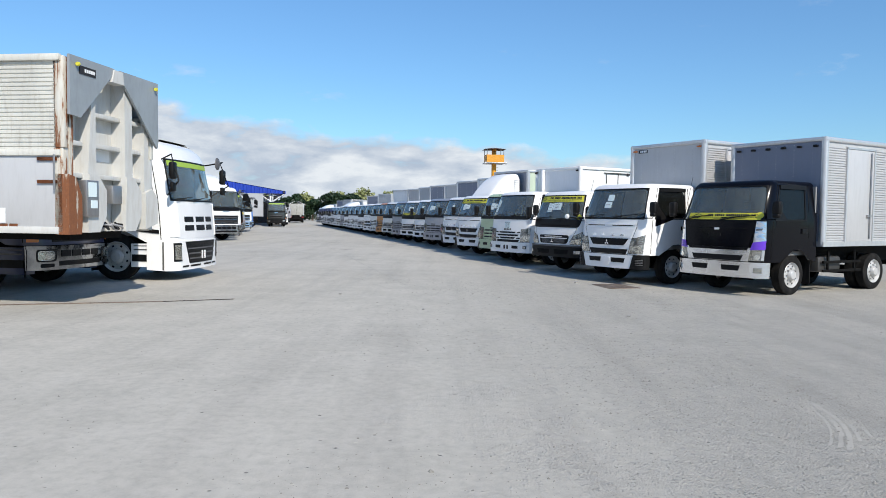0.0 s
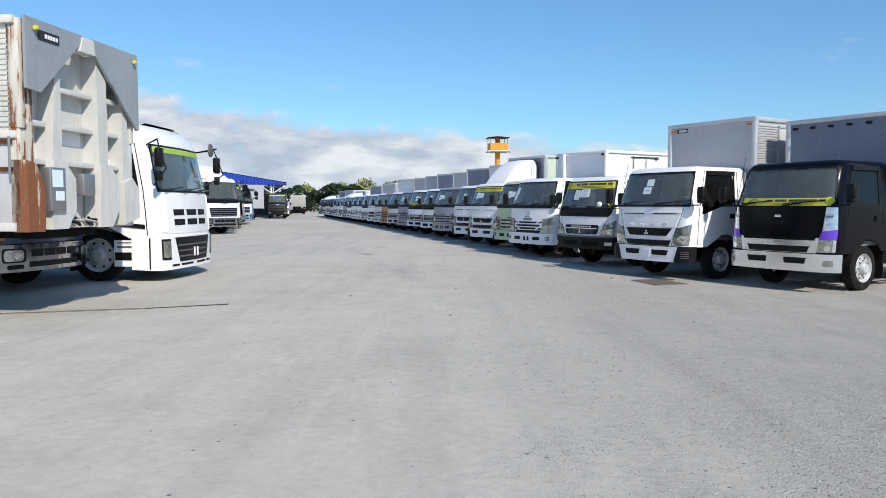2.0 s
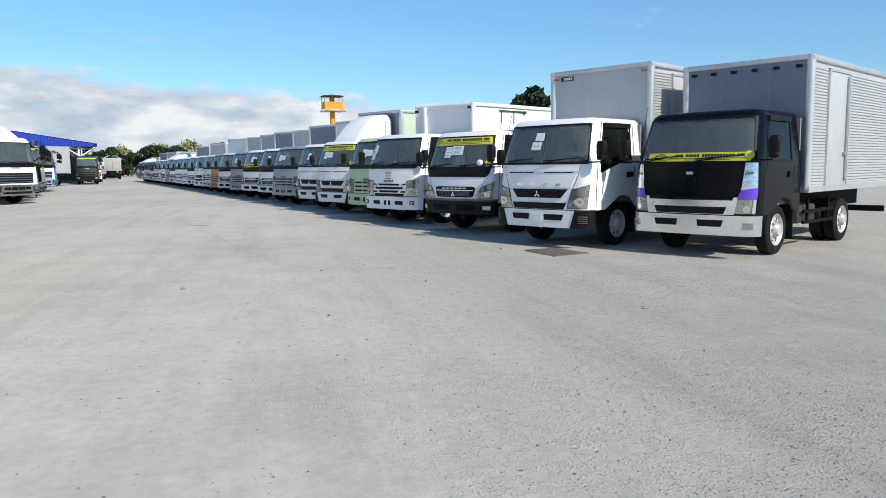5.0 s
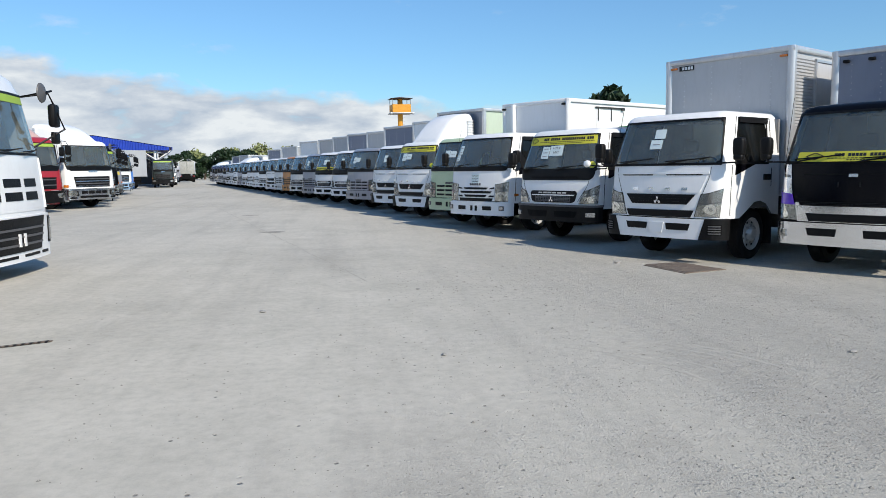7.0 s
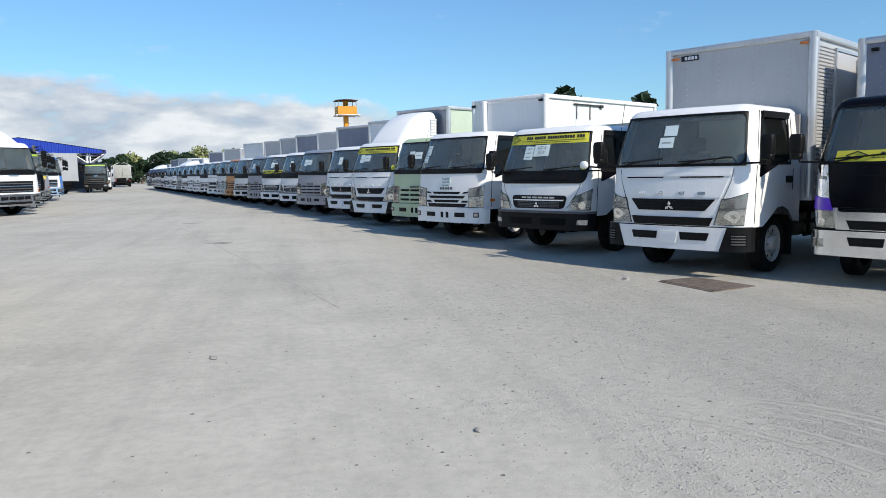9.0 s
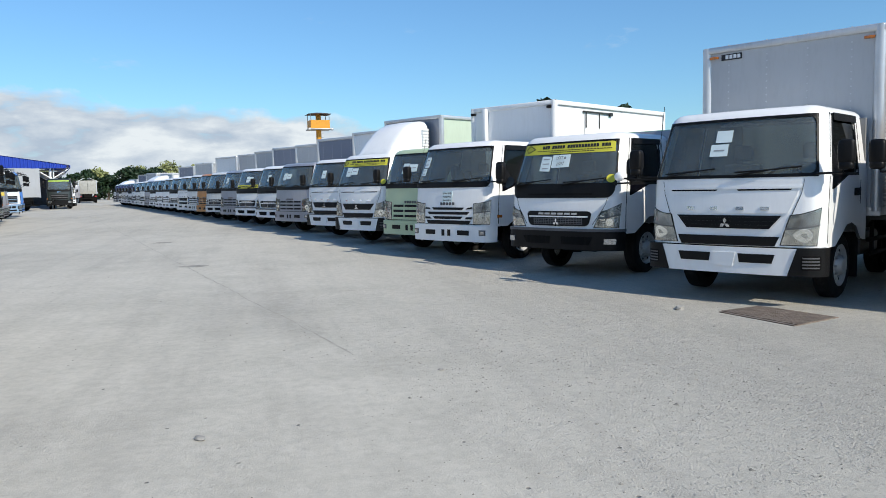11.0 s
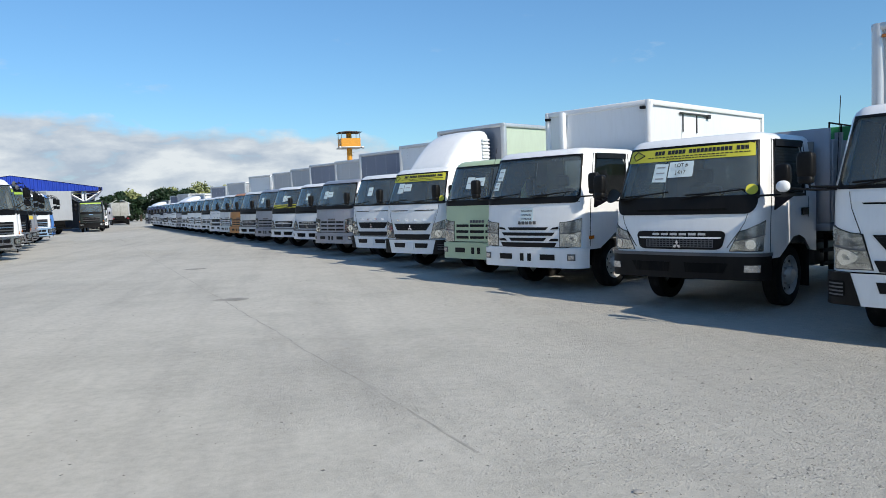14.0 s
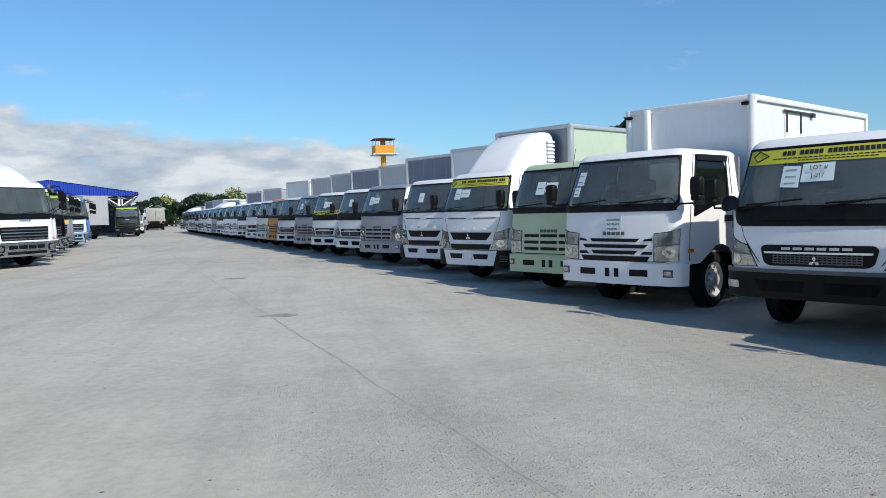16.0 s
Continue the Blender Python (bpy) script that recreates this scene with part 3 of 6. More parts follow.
def banner(parent, cab, z0, z1, u0=-1.3, u1=1.3, off=0.004, kind=BANNER, lines=True):
    """A sheet with the dealer's sign inside the windscreen; its name is left as dark bars."""
    b = part("windscreen_banner", cab.patch(rect(u0, u1, z0, z1), off, 0.003, 14, 1), kind, parent, "yellow windscreen banner with black lettering")
    if not lines:
        return b
    h = z1 - z0
    bm = bmesh.new()
    x = u0 + (u1 - u0) * 0.27
    for count in (3, 5, 11, 4):
        wide = (u1 - u0) * 0.0255 * count
        bars(cab, letters(count, x, x + wide, 0.22), z0 + h * 0.66, h * 0.30, off + 0.003, bm)
        x += wide + (u1 - u0) * 0.02
    bars(cab, letters(26, u0 + (u1 - u0) * 0.22, u0 + (u1 - u0) * 0.94, 0.3), z0 + h * 0.33, h * 0.07, off + 0.003, bm)
    bars(cab, letters(18, u0 + (u1 - u0) * 0.36, u0 + (u1 - u0) * 0.76, 0.3), z0 + h * 0.16, h * 0.07, off + 0.003, bm)
    part("banner_lettering", bm, INK, b)
    d = bmesh.new()
    c, r = u0 + (u1 - u0) * 0.13, (u1 - u0) * 0.065
    for p, q in (((c - r, z0 + h * 0.55), (c, z0 + h * 0.9)), ((c, z0 + h * 0.9), (c + r, z0 + h * 0.55)), ((c + r, z0 + h * 0.55), (c, z0 + h * 0.2)), ((c, z0 + h * 0.2), (c - r, z0 + h * 0.55))):
        add_tube(d, [cab.at(*p, off + 0.004), cab.at(*q, off + 0.004)], 0.006, 4)
    part("banner_diamond", d, INK, b)
    return b


def paper(parent, cab, u0, u1, z0, z1, tilt=0.0, off=0.004, marks=3):
    p = part("paper_sheet", cab.patch(((u0, z0), (u1, z0 + tilt), (u1 + tilt * 0.2, z1 + tilt), (u0 + tilt * 0.2, z1)), off, 0.002, 3, 2), PAPER, parent, "white paper lot sheet taped inside the windscreen")
    if marks:
        for k in range(marks):
            z = z0 + (z1 - z0) * (k + 0.6) / (marks + 0.2) + tilt * 0.5
            part("sheet_mark", cab.patch(rect(u0 + (u1 - u0) * 0.2, u1 - (u1 - u0) * 0.2, z - 0.008, z + 0.008), off + 0.003, 0.002, 2, 1), INKGREY, p)
    return p


def disc_patch(cab, u, z, r, off, sides=16):
    bm = bmesh.new()
    e = (cab.at(u + 0.01, z) - cab.at(u - 0.01, z)).length / 0.02
    ring = [bm.verts.new(cab.at(u + r * math.cos(a) / e, z + r * math.sin(a), off)) for a in (2 * math.pi * k / sides for k in range(sides))]
    bm.faces.new(ring)
    back = [bm.verts.new(v.co + Vector((0, 0.003, 0))) for v in ring]
    for k in range(sides):
        bm.faces.new((ring[k], ring[(k + 1) % sides], back[(k + 1) % sides], back[k]))
    return bm


def emblem(cab, z, r, off=0.02):
    """Three small lozenges that meet in a point, as a plain shape."""
    bm = bmesh.new()
    c = cab.at(0, z, off)
    for k in range(3):
        a = math.pi / 2 + 2 * math.pi * k / 3
        pts = [(0, 0), (0.55, 0.32), (1.0, 0.0), (0.55, -0.32)]
        vs = [bm.verts.new(c + Vector((r * (p * math.cos(a) - q * math.sin(a)), 0, r * (p * math.sin(a) + q * math.cos(a))))) for p, q in pts]
        f = bm.faces.new(vs)
        g = bmesh.ops.extrude_face_region(bm, geom=[f])
        for v in g["geom"]:
            if isinstance(v, bmesh.types.BMVert):
                v.co.y += 0.012
    return bm


def headlight(parent, cab, corners, lens_off=0.016, split=True, indicator=True):
    (a, b), (c, d), (e, f), (g, h) = corners
    k = 1 if c > a else -1
    lamp = part("headlight", cab.patch(corners, 0.004, 0.01, 6, 3), LAMP, parent, "clear headlight with chrome reflector")
    part("bezel", cab.patch(((a - k * 0.016, b - 0.008), (c + k * 0.014, d - 0.008), (e + k * 0.014, f + 0.008), (g - k * 0.016, h + 0.008)), 0.002, 0.01, 6, 3), PLASTIC, lamp)
    part("lens", cab.patch(corners, lens_off, 0.003, 6, 3), LENS, lamp).visible_shadow = False
    (a, b), (c, d), (e, f), (g, h) = corners
    mu, mz = (a + c) / 2, (b + d + f + h) / 4
    part("bulb_bowl", disc_patch(cab, (a + c) / 2, b + (h - b) * 0.33, min(0.075, (h - b) * 0.24), 0.012), CHROME, lamp)
    if split:
        k = 0.55
        part("upper_lamp", cab.patch(((a + (g - a) * 0.52, b + (h - b) * 0.52), (c + (e - c) * 0.52, d + (f - d) * 0.52), (e, f), (g, h)), 0.008, 0.008, 6, 2), LAMPGREY, lamp, "grey ribbed upper lamp")
        part("inner_lamp", cab.patch(((a + (g - a) * 0.62 + (c - a) * 0.10, b + (h - b) * 0.64), (a + (c - a) * 0.55, b + (h - b) * 0.64), (a + (c - a) * 0.58, b + (h - b) * 0.88), (g + (e - g) * 0.10, b + (h - b) * 0.88)), 0.009, 0.006, 3, 1), GREYPLASTIC, lamp)
        part("lamp_divider", cab.patch(((a + (g - a) * k, b + (h - b) * k - 0.008), (c + (e - c) * k, d + (f - d) * k - 0.008), (c + (e - c) * k, d + (f - d) * k + 0.008), (a + (g - a) * k, b + (h - b) * k + 0.008)), 0.019, 0.01, 5, 1), GREYPLASTIC, lamp)
    return lamp

# ---- lorries ----


def cab_common(t, cab, colour, screen=1.5, roof_lamp=False, visor=True, detail=2):
    """Skin, lining, panes, doors, pillars and seams, shared by all cabs."""
    part("cab_body", cab.skin(0.0, screen), colour, t)
    part("cab_lining", cab.skin(-0.035, screen), LINING, t)
    b, g = cab.belt, cab.glass_top
    pane = part("windscreen", cab.patch(rect(-screen, screen, b - 0.005, g + 0.005), -0.004, 0.004, 14, 3), SCREEN, t, "tinted curved windscreen")
    pane.visible_shadow = False
    part("windscreen_seal", cab.patch(rect(-screen, screen, g - 0.012, g + 0.018), 0.006, 0.01, 14, 1), PLASTIC, t)
    part("windscreen_sill", cab.patch(rect(-screen, screen, b - 0.025, b + 0.012), 0.006, 0.01, 14, 1), PLASTIC, t)
    for s in (-1, 1):
        part("pillar_trim", cab.patch(rect(s * screen - s * 0.06, s * screen + s * 0.02, b - 0.02, g + 0.015), 0.005, 0.01, 1, 3), PLASTIC, t)
        w = part("side_window", cab.patch(rect(s * 2.10, s * 2.74, b - 0.005, g + 0.005), -0.004, 0.004, 4, 2), SIDEGLASS, t, "dark side window of the cab door")
        w.visible_shadow = False
        if detail < 1:
            continue
        bm = bmesh.new()
        cab.patch(rect(s * 2.08, s * 2.76, g - 0.01, g + 0.025), 0.012, 0.02, 4, 1, bm)
        cab.patch(rect(s * 2.08, s * 2.76, b - 0.02, b + 0.015), 0.006, 0.01, 4, 1, bm)
        cab.patch(rect(s * 2.08, s * 2.11, b, g), 0.006, 0.01, 1, 2, bm)
        cab.patch(rect(s * 2.73, s * 2.76, b, g), 0.006, 0.01, 1, 2, bm)
        cab.patch(((s * 2.10, b), (s * 2.34, b), (s * 2.14, b + 0.26), (s * 2.10, b + 0.34)), 0.005, 0.01, 2, 2, bm)
        part("window_frame", bm, PLASTIC, w)
        part("quarter_light", cab.patch(((s * 2.10, b - 0.17), (s * 2.13, b - 0.17), (s * 2.50, b - 0.012), (s * 2.10, b - 0.012)), 0.004, 0.008, 3, 2), BLACKP, w)
        if visor:
            part("rain_visor", cab.patch(((s * 2.10, g - 0.055), (s * 2.75, g - 0.055), (s * 2.76, g + 0.03), (s * 2.09, g + 0.03)), 0.026, 0.010, 4, 2), PLASTIC, w, "smoked plastic rain visor")
        part("window_corner", cab.patch(((s * 2.74, g), (s * 2.74, g - 0.16), (s * 2.70, g - 0.03), (s * 2.56, g)), 0.002, 0.006, 2, 2), colour, w)
        part("window_corner", cab.patch(((s * 2.74, b), (s * 2.66, b), (s * 2.725, b + 0.025), (s * 2.74, b + 0.09)), 0.002, 0.006, 2, 2), colour, w)
        part("door_seam", cab.patch(rect(s * 2.035, s * 2.045, cab.low + 0.05, g + 0.03), 0.002, 0.006, 1, 4), UNDER, t)
        part("door_seam", cab.patch(rect(s * 2.82, s * 2.832, cab.low + 0.45, g + 0.03), 0.002, 0.006, 1, 4), UNDER, t)
        part("door_handle", cab.patch(rect(s * 2.66, s * 2.79, b - 0.26, b - 0.17), 0.022, 0.03, 3, 2), PLASTIC, t, "black recessed door handle")
    for s in (-1, 1):
        for z, d in ((g - 0.01, -1), (b + 0.012, 1)):
            part("screen_corner", cab.patch(((s * (screen - 0.05), z), (s * (screen - 0.24), z), (s * (screen - 0.06), z + d * 0.035), (s * (screen - 0.05), z + d * 0.10)), 0.003, 0.006, 3, 2), PLASTIC, t)
    cab_interior(t, cab)


def chassis(t, cab, long, wheel_r=0.39, track=0.84, rear_axle=4.0, dual=True, twin=False):
    """Frame rails, axles, wheels, guards and underrun rails."""
    bm = bmesh.new()
    for s in (-1, 1):
        add_box(bm, s * 0.42 - 0.04, s * 0.42 + 0.04, 0.35, long, 0.58, 0.80)
    for y in (0.5, 1.7, 2.8, 3.9, long - 0.2):
        add_box(bm, -0.40, 0.40, y, y + 0.08, 0.60, 0.78)
    part("chassis_frame", bm, UNDER, t)
    part("engine_block", box(-0.36, 0.36, 0.55, 1.6, 0.34, cab.low + 0.05, 0.05), UNDER, t)
    part("front_axle", tube([(-track, cab.axle, wheel_r), (track, cab.axle, wheel_r)], 0.07, 8), UNDER, t)
    axles = [rear_axle] + ([rear_axle + 1.25] if twin else [])
    for s in (-1, 1):
        wheel(t, s * (cab.w - 0.10), cab.axle, wheel_r, s)
        for y in axles:
            wheel(t, s * (cab.w - 0.06), y, wheel_r, s)
            if dual:
                wheel(t, s * (cab.w - 0.31), y, wheel_r, s)
        part("mud_flap", box(s * (cab.w - 0.33) - 0.0, s * (cab.w - 0.06), cab.axle + 0.52, cab.axle + 0.54, 0.20, 0.75), RUBBER, t, smooth=0)
        bm = bmesh.new()
        for z in (0.42, 0.60):
            add_box(bm, s * (cab.w - 0.06) - 0.02, s * (cab.w - 0.06) + 0.02, cab.L + 0.35, rear_axle - 0.55, z, z + 0.05)
        add_box(bm, s * (cab.w - 0.06) - 0.02, s * (cab.w - 0.06) + 0.02, cab.L + 0.5, cab.L + 0.55, 0.42, 0.85)
        add_box(bm, s * (cab.w - 0.06) - 0.02, s * (cab.w - 0.06) + 0.02, rear_axle - 0.8, rear_axle - 0.75, 0.42, 0.85)
        part("side_guard", bm, UNDER, t)
    for y in axles:
        part("rear_axle", tube([(-track, y, wheel_r), (track, y, wheel_r)], 0.10, 8), UNDER, t)
    part("fuel_tank", box(0.50, 0.88, cab.L + 0.3, cab.L + 1.1, 0.42, 0.74, 0.06), DARKSTEEL, t)
    part("battery_box", box(-0.86, -0.52, cab.L + 0.3, cab.L + 0.8, 0.45, 0.75, 0.03), UNDER, t)


def van_body(t, w, y0, y1, z0, z1, skin=ALU, rail=ALURAIL, ribs=True, door=True, lamps=0, label="", markers=True, plates=True, seams=4, front=None):
    """A box body: panels, rails, corner posts, ribbed sides, rivets, a side door and lamps."""
    b = part("van_body", box(-w + 0.03, w - 0.03, y0 + 0.02, y1, z0, z1 - 0.02), skin, t, label or "tall aluminium van body with rails", smooth=0)
    # front colour: metal grey with the shade on the front painted in
    if front:
        part("front_panel", box(-w + 0.06, w - 0.06, y0 + 0.008, y0 + 0.02, z0 + 0.05, z1 - 0.08), front, b, "grey metal front panel, darkened for shade", smooth=0)
    r = 0.07
    for s in (-1, 1):
        part("corner_post", tube([(s * (w - r + 0.02), y0 + r - 0.02, z0), (s * (w - r + 0.02), y0 + r - 0.02, z1)], r, 12), rail, b)
        part("corner_post", box(s * (w - 0.02) - 0.03, s * (w - 0.02) + 0.03, y1 - 0.08, y1 + 0.01, z0, z1), rail, b)
        part("edge_rail", box(s * (w - 0.03) - 0.045, s * (w - 0.03) + 0.045, y0, y1 + 0.012, z1 - 0.09, z1 + 0.002, 0.02), rail, b)
        part("edge_rail", box(s * (w - 0.03) - 0.04, s * (w - 0.03) + 0.04, y0, y1 + 0.012, z0 - 0.05, z0 + 0.05), rail, b)
    part("edge_rail", box(-w, w, y0 - 0.012, y0 + 0.08, z1 - 0.085, z1 + 0.006, 0.02), rail, b)
    part("edge_rail", box(-w, w, y0 - 0.006, y0 + 0.06, z0 - 0.052, z0 + 0.052), rail, b)
    if ribs:
        for s in (-1, 1):
            bm = bmesh.new()
            n = int((z1 - z0 - 0.2) / 0.05)
            prof = []
            for i in range(n):
                z = z0 + 0.07 + i * 0.05
                prof += [(0.0, z), (0.014, z + 0.008), (0.014, z + 0.034), (0.0, z + 0.042)]
            rows = [[bm.verts.new((s * (w - 0.03 + o), y, z)) for y in (y0 + 0.1, y1 - 0.08)] for o, z in prof]
            for a, c in zip(rows, rows[1:]):
                bm.faces.new((a[0], a[1], c[1], c[0]))
            part("ribbed_side", bm, skin, b, smooth=0)
    bm = bmesh.new()
    for i in range(seams):
        x = -w + 2 * w * (i + 0.7) / (seams + 0.4)
        for k in range(int((z1 - z0) / 0.09)):
            add_box(bm, x - 0.008, x + 0.008, y0 + 0.008, y0 + 0.024, z0 + 0.1 + k * 0.09, z0 + 0.116 + k * 0.09)
    if seams:
        tagged(part("rivets", bm, rail, b, smooth=0), kind="stuff")
    else:
        bm.free()
    if door:
        for s in (1,):
            x = s * (w - 0.03)
            d = part("side_door", box(x - 0.005, x + s * 0.03, y0 + 0.75, y0 + 1.75, z0 + 0.05, z1 - 0.20, 0.008), skin, b, "hinged side door with lock bar")
            bm = bmesh.new()
            for yy in (y0 + 0.73, y0 + 1.75):
                add_box(bm, x - 0.005, x + s * 0.045, yy, yy + 0.04, z0 + 0.02, z1 - 0.16)
            add_box(bm, x - 0.005, x + s * 0.045, y0 + 0.73, y0 + 1.79, z1 - 0.20, z1 - 0.16)
            part("door_frame", bm, rail, d)
            bm = bmesh.new()
            add_tube(bm, [(x + s * 0.05, y0 + 1.62, z0 + 0.1), (x + s * 0.05, y0 + 1.62, z1 - 0.25)], 0.014, 6)
            add_box(bm, x + s * 0.03, x + s * 0.07, y0 + 1.5, y0 + 1.66, z0 + 0.55, z0 + 0.60)
            part("lock_bar", bm, STEEL, d)
    for i in range(lamps):
        x = -w + 2 * w * (i + 0.6) / (lamps + 0.2)
        part("marker_lamp", box(x - 0.045, x + 0.045, y0 - 0.045, y0 + 0.02, z1 - 0.19, z1 - 0.145, 0.01), PLASTIC, b)
    if markers:
        for s in (-1, 1):
            part("clearance_lamp", box(s * (w - 0.16) - 0.06, s * (w - 0.16) + 0.06, y0 - 0.02, y0 + 0.02, z1 - 0.16, z1 - 0.125, 0.008), AMBER, b, "orange clearance lamp")
    if plates:
        p = part("maker_plate", box(-w + 0.26, -w + 0.54, y0 + 0.004, y0 + 0.018, z1 - 0.19, z1 - 0.11), INK, b, smooth=0)
        bm = bmesh.new()
        for k in range(4):
            add_box(bm, -w + 0.32 + k * 0.055, -w + 0.36 + k * 0.055, y0 - 0.002, y0 + 0.003, z1 - 0.175, z1 - 0.125)
        part("plate_bars", bm, WHITEBOX, p, smooth=0)
    part("rear_underrun", box(-w + 0.1, w - 0.1, y1 - 0.12, y1 - 0.06, 0.42, 0.54), UNDER, t)
    part("body_bearer", box(-0.48, 0.48, y0 + 0.1, y1 - 0.05, 0.80, z0 - 0.04), UNDER, t)
    return b


def drop_sides(t, w, y0, y1, z0, colour, net=False):
    """A flat bed with drop sides and a headboard."""
    part("load_bed", box(-w, w, y0, y1, z0 - 0.1, z0, 0.01), colour, t)
    part("body_bearer", box(-0.48, 0.48, y0 + 0.1, y1 - 0.05, 0.80, z0 - 0.1), UNDER, t)
    bm = bmesh.new()
    add_box(bm, -w, w, y0, y0 + 0.06, z0, z0 + 1.25, 0.01)
    part("headboard", bm, colour, t)
    for s in (-1, 1):
        bm = box(s * w - 0.025, s * w + 0.025, y0 + 0.06, y1, z0 + 0.02, z0 + 1.1, 0.008)
        for y in np.arange(y0 + 0.3, y1, 0.75):
            add_box(bm, s * w - 0.04, s * w + 0.045, y, y + 0.07, z0 - 0.1, z0 + 1.2)
        for z in (0.35, 0.7):
            add_box(bm, s * w - 0.035, s * w + 0.035, y0 + 0.06, y1, z0 + z, z0 + z + 0.05)
        part("drop_side", bm, colour, t)
    if net:
        part("green_cover", box(-w + 0.06, w - 0.06, y0 + 1.4, y1 - 0.1, z0 + 1.0, z0 + 1.36, 0.03), GREENNET, t, "green sheet over the load")
        bm = bmesh.new()
        for y in np.arange(y0 + 0.1, y1, 0.45):
            add_tube(bm, [(w - 0.04, y, z0 + 1.0), (w - 0.04, y, z0 + 1.32)], 0.012, 5)
        add_tube(bm, [(w - 0.04, y0 + 0.1, z0 + 1.32), (w - 0.04, y1, z0 + 1.32)], 0.012, 5)
        part("load_rail", bm, UNDER, t)


def side_marker(t, cab):
    for s in (-1, 1):
        part("side_indicator", cab.patch(rect(s * 2.02, s * 2.10, 0.82, 0.87), 0.016, 0.02, 2, 1), AMBER, t)


def roof_deflector(t, cab, z1, colour, long=0.85):
    """A swept wind deflector on the cab roof, a rounded wedge with ribbed flanks."""
    bm = bmesh.new()
    n, half = 14, cab.w * 0.76
    z0 = cab.top - 0.02
    y0 = cab.at(0, cab.glass_top).y + 0.30
    rings = []
    for i in range(n):
        f = i / (n - 1)
        y = y0 + (cab.L + 0.05 - y0) * f
        h = (z1 - z0) * (1 - (1 - f) ** 2.2) * 0.98 + 0.02
        ring = []
        for k in range(11):
            a = math.pi * k / 10
            cx, cz = -math.cos(a), math.sin(a)
            ring.append(bm.verts.new((half * (0.80 + 0.20 * f) * (abs(cx) ** 0.35) * (1 if cx > 0 else -1), y, z0 + h * (cz ** 0.30 if cz > 1e-6 else 0.0))))
        rings.append(ring)
    for a, b in zip(rings, rings[1:]):
        for k in range(10):
            bm.faces.new((a[k], a[k + 1], b[k + 1], b[k]))
    bm.faces.new(rings[-1])
    bm.faces.new(rings[0])
    d = part("roof_deflector", bm, colour, t, "white moulded roof wind deflector")
    bm = bmesh.new()
    for k in range(6):
        z = z0 + (z1 - z0) * (0.25 + 0.09 * k)
        for s in (-1, 1):
            add_box(bm, s * half - 0.02, s * half + 0.012, cab.L - 0.16, cab.L + 0.07, z, z + 0.035)
    part("deflector_ribs", bm, colour, d)
    return d


